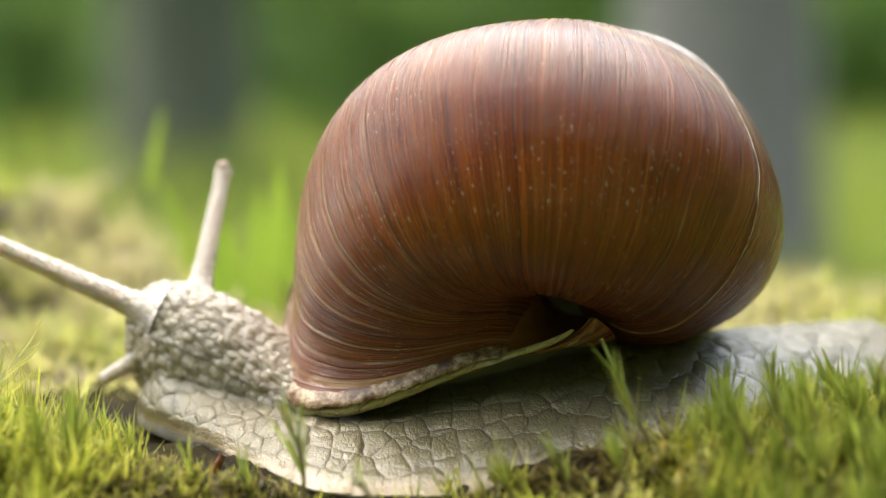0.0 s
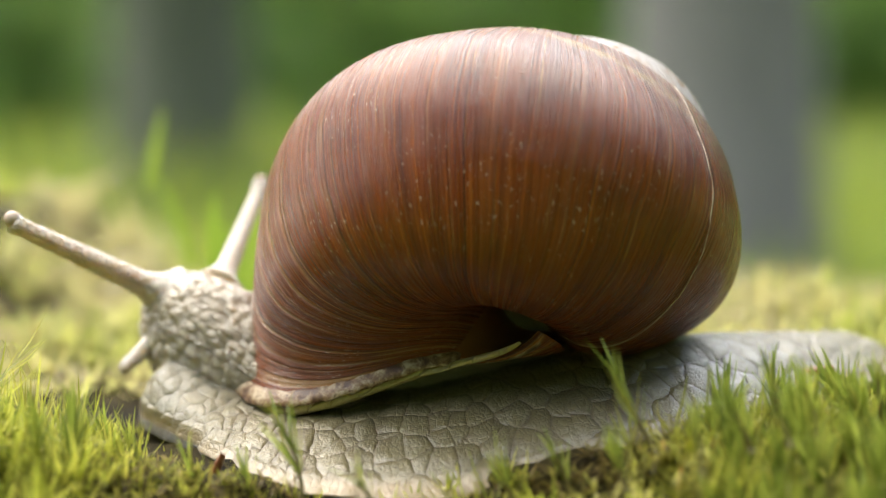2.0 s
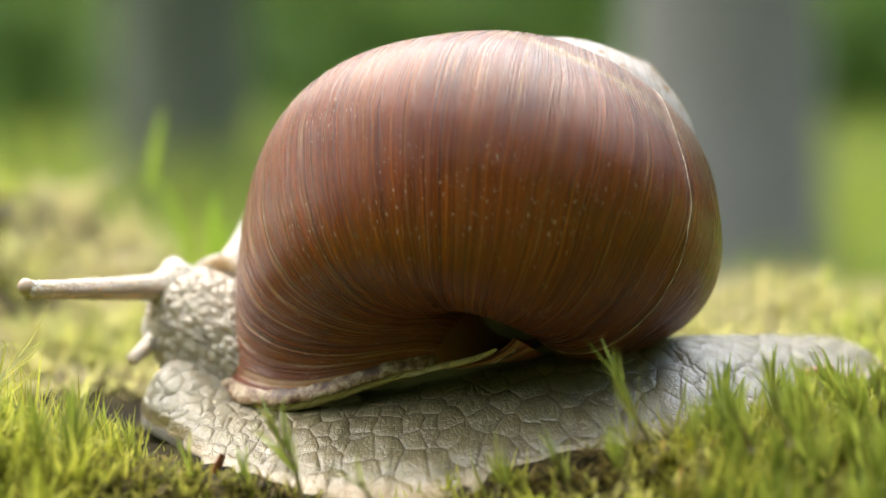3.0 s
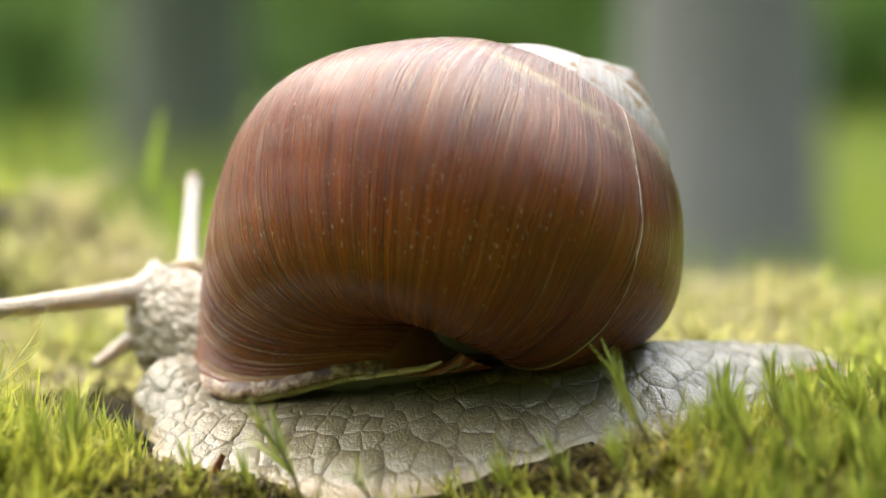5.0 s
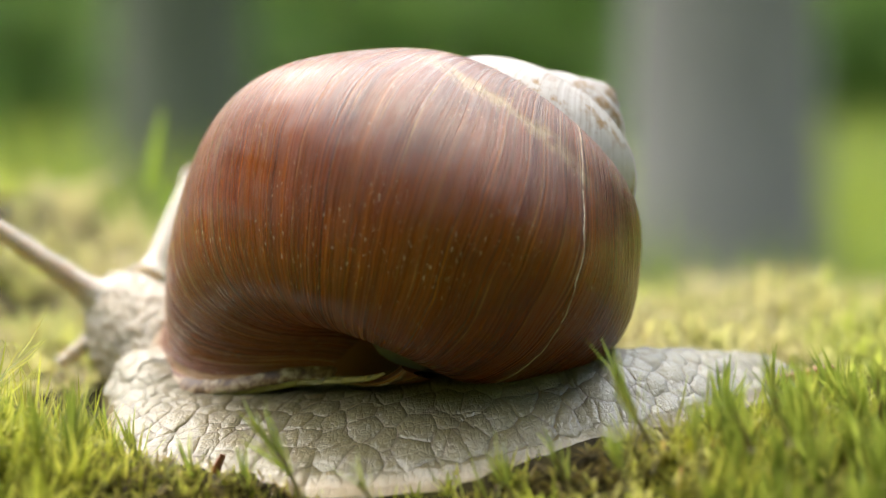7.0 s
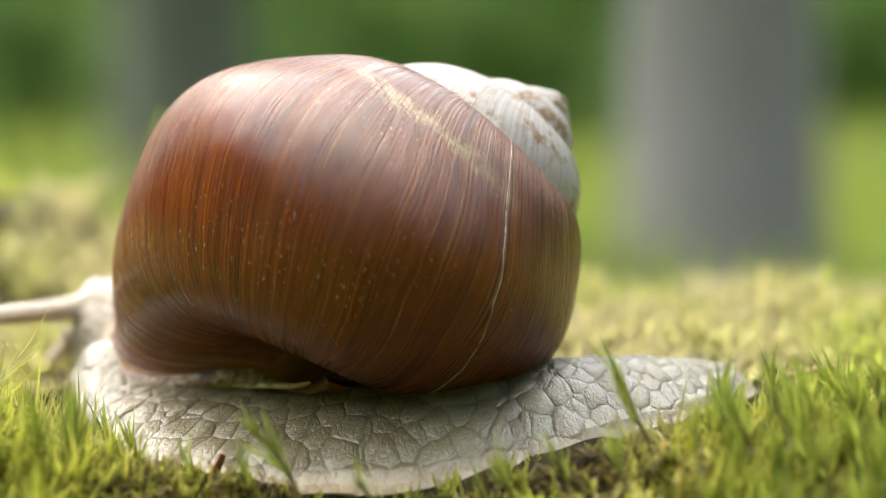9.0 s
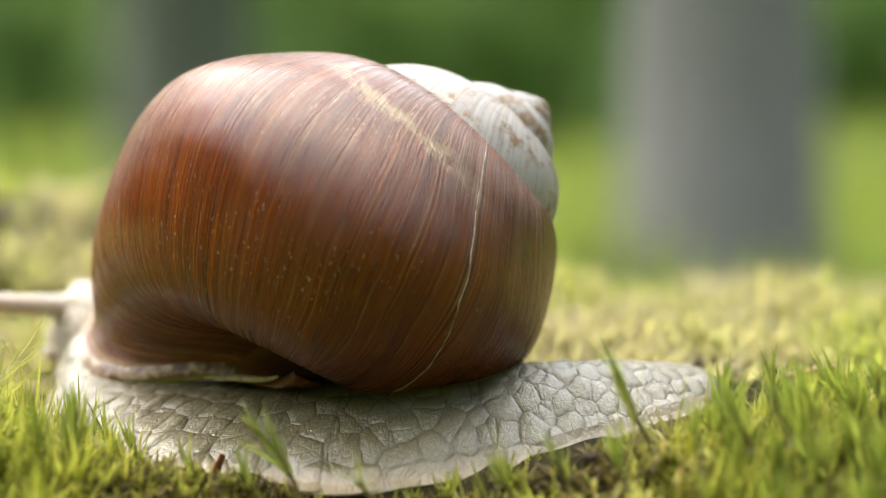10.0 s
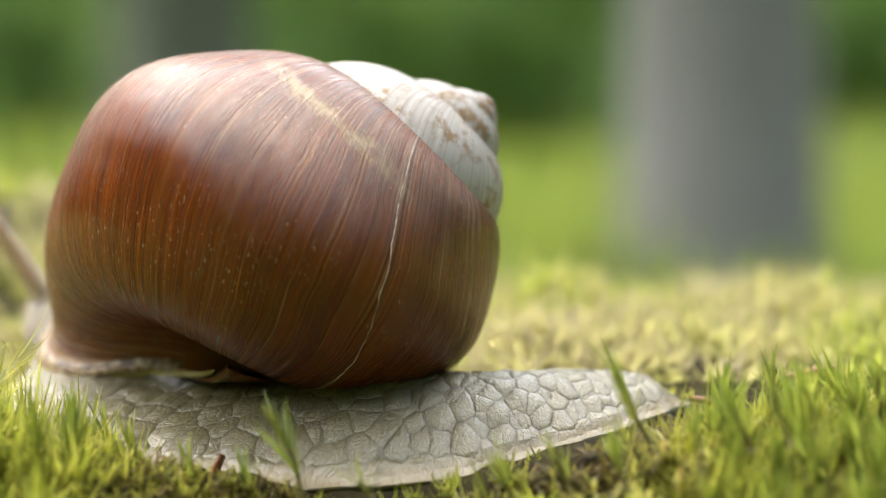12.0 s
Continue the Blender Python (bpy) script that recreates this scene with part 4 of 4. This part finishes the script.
def motions():
    times = [0, 0.5, 1, 1.5, 2, 2.5, 3, 3.5, 4, 4.5, 5, 5.5, 6, 6.5, 7, 7.5, 8, 8.5, 9, 9.5, 10, 10.5, 11, 11.5, 12]

    def base(t):
        x, y, z, _ = way(progress(t) - 0.012)
        return Matrix.Translation((x, y, z))

    def carried(rows):
        return [(t, base(t).inverted() @ m) for t, m in rows]

    walk(snail, [(t, base(t)) for t in times])
    # the front of the foot draws together and stretches as it creeps
    def ahead(mid, t):
        c = float(np.interp(t, [0, 1, 2.5, 4, 5.5, 6.5, 8, 9.5, 12], [1.0, 0.94, 0.82, 0.71, 0.66, 0.65, 0.67, 0.7, 0.81]))
        d = float(np.interp(t, [0, 5.5, 12], [1.16, 1.1, 1.0]))
        q = 0.04 - mid
        if q < 0:
            return progress(t) - 0.0121 + q * d
        # most of the drawing together lies in the front half
        k = 0.6 + 0.4 * c
        return progress(t) - 0.0121 + (q * k if q < 0.018 else 0.018 * k + (q - 0.018) * (0.0375 * c - 0.018 * k) / 0.0195)

    for ob, mid in foot:
        walk(ob, carried([(t, way_pose(ahead(mid, t))) for t in times]))
    walk(stalk, carried([(t, way_pose(ahead(0.034, t))) for t in times]))
    ax, ay, az = tuft.location
    walk(tuft, [(0, pose(ax, ay, az, 0, 4, 0)), (1, pose(ax, ay, az, 0, 2, 0)), (2.5, pose(ax, ay, az, 0, -5, 0)), (5.5, pose(ax, ay, az, 4, -14, 0)),
                (7, pose(ax, ay, az, 5, -16, 0)), (9.5, pose(ax, ay, az, 6, -18, 0)), (11, pose(ax, ay, az, 4, -11, 0)), (12, pose(ax, ay, az, 2, -5, 0))])
    walk(shell, carried([
        (0, pose(0.02353, 0.01952, 0.03741, 47.63, 7.46, 133.41)),
        (0.5, pose(0.02308, 0.01961, 0.03679, 48.68, 7.28, 132.86)),
        (1, pose(0.02209, 0.01900, 0.03710, 47.24, 5.64, 132.42)),
        (1.5, pose(0.02151, 0.01849, 0.03702, 46.83, 4.53, 131.56)),
        (2, pose(0.02107, 0.01846, 0.03674, 47.69, 4.29, 130.72)),
        (2.5, pose(0.02048, 0.01825, 0.03679, 47.31, 3.19, 129.84)),
        (3, pose(0.02000, 0.01788, 0.03679, 46.83, 1.80, 129.24)),
        (5, pose(0.01838, 0.01560, 0.03608, 47.00, -3.02, 124.36)),
        (5.5, pose(0.01766, 0.01476, 0.03598, 46.02, -4.86, 123.43)),
        (6, pose(0.01703, 0.01416, 0.03583, 45.65, -6.07, 121.90)),
        (6.5, pose(0.01649, 0.01423, 0.03535, 46.88, -6.25, 120.61)),
        (7, pose(0.01608, 0.01411, 0.03472, 47.86, -6.44, 118.92)),
        (9, pose(0.01148, 0.01198, 0.03393, 47.84, -10.05, 113.81)),
        (9.5, pose(0.01118, 0.01245, 0.03345, 49.94, -9.70, 112.79)),
        (10, pose(0.00992, 0.01223, 0.03333, 50.13, -9.75, 111.43)),
        (10.5, pose(0.00817, 0.01172, 0.03341, 49.21, -10.52, 110.16)),
        (11, pose(0.00639, 0.01159, 0.03346, 48.76, -10.59, 108.98)),
        (11.5, pose(0.00553, 0.01168, 0.03359, 49.08, -9.78, 107.51)),
        (12, pose(0.00491, 0.01194, 0.03363, 50.07, -8.47, 106.36)),
    ]))
    walk(head, carried([
        (0, pose(-0.02424, 0.00948, 0.01170, 0.00, -6.00, 144.00)),
        (0.5, pose(-0.02409, 0.00999, 0.01175, 0.00, -6.00, 141.33)),
        (1, pose(-0.02384, 0.01050, 0.01191, 0.00, -6.00, 138.67)),
        (1.5, pose(-0.02358, 0.01102, 0.01217, 0.00, -6.00, 136.00)),
        (2, pose(-0.02322, 0.01154, 0.01244, 0.00, -6.00, 133.33)),
        (2.5, pose(-0.02306, 0.01206, 0.01270, 0.00, -6.00, 130.67)),
        (3, pose(-0.02307, 0.01307, 0.01281, 0.00, -6.00, 128.00)),
        (5, pose(-0.02579, 0.01756, 0.01246, 0.00, -6.00, 120.00)),
        (5.5, pose(-0.02708, 0.01904, 0.01220, 0.00, -6.00, 118.00)),
        (6, pose(-0.02850, 0.02052, 0.01188, 0.00, -6.00, 116.00)),
        (6.5, pose(-0.03022, 0.02201, 0.01167, 0.00, -6.00, 114.00)),
        (7, pose(-0.03105, 0.02350, 0.01151, 0.00, -6.00, 112.00)),
        (9, pose(-0.03351, 0.02944, 0.01037, 0.00, -6.00, 105.20)),
        (9.5, pose(-0.03454, 0.03041, 0.00997, 0.00, -6.00, 103.50)),
        (10, pose(-0.03584, 0.03190, 0.00970, 0.00, -6.00, 101.80)),
        (10.5, pose(-0.03727, 0.03339, 0.00953, 0.00, -6.00, 100.10)),
        (11, pose(-0.03847, 0.03489, 0.00949, 0.00, -6.00, 98.40)),
        (11.5, pose(-0.03937, 0.03589, 0.00950, 0.00, -6.00, 96.70)),
        (12, pose(-0.03990, 0.03690, 0.00951, 0.00, -6.00, 95.00)),
    ]))
    walk(horn_near, carried([
        (0, pose(-0.02619, 0.00840, 0.01346, 0.00, -23.51, 178.26)),
        (0.3, pose(-0.02630, 0.00869, 0.01319, 0.00, -42.54, 176.32)),
        (0.6, pose(-0.02653, 0.00903, 0.01377, 0.00, -38.92, 176.76)),
        (0.9, pose(-0.02631, 0.00934, 0.01394, 0.00, -43.78, 176.16)),
        (1.2, pose(-0.02645, 0.00965, 0.01403, 0.00, -47.95, 175.55)),
        (1.5, pose(-0.02637, 0.00995, 0.01412, 0.00, -45.09, 175.98)),
        (1.8, pose(-0.02606, 0.01101, 0.01471, 0.00, -30.51, -155.27)),
        (2.1, pose(-0.02542, 0.01153, 0.01508, 0.00, -24.15, -148.67)),
        (2.4, pose(-0.02494, 0.01200, 0.01524, 0.00, -14.29, -143.61)),
        (2.7, pose(-0.02523, 0.01277, 0.01564, 0.00, -4.96, -133.57)),
        (3, pose(-0.02530, 0.01337, 0.01565, 0.00, -2.74, -133.66)),
        (3.2, pose(-0.02512, 0.01371, 0.01536, 0.00, -0.87, -137.56)),
        (4.8, pose(-0.02750, 0.01716, 0.01516, 0.00, 4.95, -142.88)),
        (5, pose(-0.02751, 0.01754, 0.01508, 0.00, 3.65, -145.73)),
        (5.4, pose(-0.02891, 0.01876, 0.01473, 0.00, -2.42, -144.68)),
        (5.6, pose(-0.02941, 0.01929, 0.01460, 0.00, -8.07, -147.04)),
        (5.9, pose(-0.03072, 0.02021, 0.01410, 0.00, -14.59, -144.96)),
        (6.2, pose(-0.03175, 0.02111, 0.01377, 0.00, -19.21, -143.24)),
        (6.5, pose(-0.03306, 0.02181, 0.01336, 0.00, -30.84, -148.07)),
        (6.8, pose(-0.03310, 0.02254, 0.01322, 0.00, -33.00, -154.50)),
        (7.2, pose(-0.03389, 0.02387, 0.01341, 0.00, -36.55, -148.22)),
        (8.8, pose(-0.03522, 0.02903, 0.01225, 0.00, -2.70, -135.78)),
        (9.5, pose(-0.03613, 0.03068, 0.01238, 0.00, 4.46, -132.97)),
        (10, pose(-0.03744, 0.03221, 0.01181, 0.00, -7.10, -130.82)),
        (10.8, pose(-0.03905, 0.03463, 0.01158, 0.00, -24.44, -124.97)),
        (11.2, pose(-0.04007, 0.03558, 0.01156, 0.00, -32.61, -122.19)),
        (12, pose(-0.04077, 0.03670, 0.01036, 0.00, -52.12, -129.83)),
    ]))
    walk(horn_far, carried([
        (0, pose(-0.02315, 0.01189, 0.01435, 0.00, -59.17, 74.69)),
        (0.3, pose(-0.02302, 0.01297, 0.01428, 0.00, -69.75, 10.93)),
        (0.6, pose(-0.02287, 0.01328, 0.01445, 0.00, -66.94, 9.45)),
        (0.9, pose(-0.02219, 0.01359, 0.01450, 0.00, -69.32, 10.67)),
        (1.2, pose(-0.02189, 0.01389, 0.01455, 0.00, -67.85, 9.89)),
        (1.5, pose(-0.02192, 0.01422, 0.01489, 0.00, -68.03, 9.98)),
        (1.8, pose(-0.02163, 0.01390, 0.01507, 0.00, -57.92, 50.26)),
        (2.1, pose(-0.02114, 0.01348, 0.01599, 0.00, -32.14, 76.29)),
        (2.4, pose(-0.02103, 0.01355, 0.01659, 0.00, -14.00, 79.26)),
        (3, pose(-0.02125, 0.01468, 0.01636, 0.00, -18.93, 82.76)),
        (4.8, pose(-0.02476, 0.01914, 0.01592, 0.00, -43.60, 95.85)),
        (5, pose(-0.02492, 0.01949, 0.01600, 0.00, -39.00, 93.32)),
        (5.4, pose(-0.02579, 0.02055, 0.01622, 0.00, -31.15, 89.23)),
        (5.9, pose(-0.02728, 0.02265, 0.01598, 0.00, -56.60, 78.09)),
        (6.2, pose(-0.02853, 0.02369, 0.01570, 0.00, -62.56, 83.27)),
        (6.5, pose(-0.02883, 0.02489, 0.01530, 0.00, -71.62, 61.68)),
        (6.8, pose(-0.02934, 0.02536, 0.01521, 0.00, -56.83, 67.96)),
        (7.2, pose(-0.02985, 0.02618, 0.01519, 0.00, -41.62, 71.43)),
        (9, pose(-0.03243, 0.03145, 0.01391, 0.00, -38.22, 69.16)),
        (12, pose(-0.03895, 0.03906, 0.01249, 0.00, -46.92, 68.77)),
    ]))
    walk(feeler, carried([
        (0, pose(-0.02737, 0.00935, 0.00993, 0.00, 23.45, -140.93)),
        (0.5, pose(-0.02728, 0.00995, 0.01010, 0.00, 24.32, -136.40)),
        (1, pose(-0.02721, 0.01061, 0.01037, 0.00, 24.96, -128.58)),
        (1.5, pose(-0.02711, 0.01112, 0.01065, 0.00, 27.58, -127.64)),
        (2, pose(-0.02685, 0.01169, 0.01115, 0.00, 28.84, -124.34)),
        (2.5, pose(-0.02659, 0.01244, 0.01135, 0.00, 21.41, -114.28)),
        (3, pose(-0.02672, 0.01343, 0.01131, 0.00, 22.22, -114.69)),
        (4.8, pose(-0.02915, 0.01691, 0.01084, 0.00, 31.52, -139.86)),
        (5, pose(-0.02937, 0.01722, 0.01078, 0.00, 30.96, -146.41)),
        (5.5, pose(-0.03023, 0.01794, 0.01081, 0.00, 34.50, -177.25)),
        (6, pose(-0.03139, 0.01943, 0.01061, 0.00, 33.60, -177.34)),
        (6.5, pose(-0.03309, 0.02092, 0.01046, 0.00, 34.54, -177.24)),
        (7, pose(-0.03378, 0.02243, 0.01046, 0.00, 36.87, -176.99)),
        (9, pose(-0.03758, 0.02836, 0.00929, 0.00, 45.66, -175.90)),
        (10, pose(-0.03958, 0.03209, 0.00808, 0.00, 25.59, -122.70)),
        (12, pose(-0.04127, 0.03692, 0.00722, 0.00, 26.94, -129.55)),
    ]))


motions()
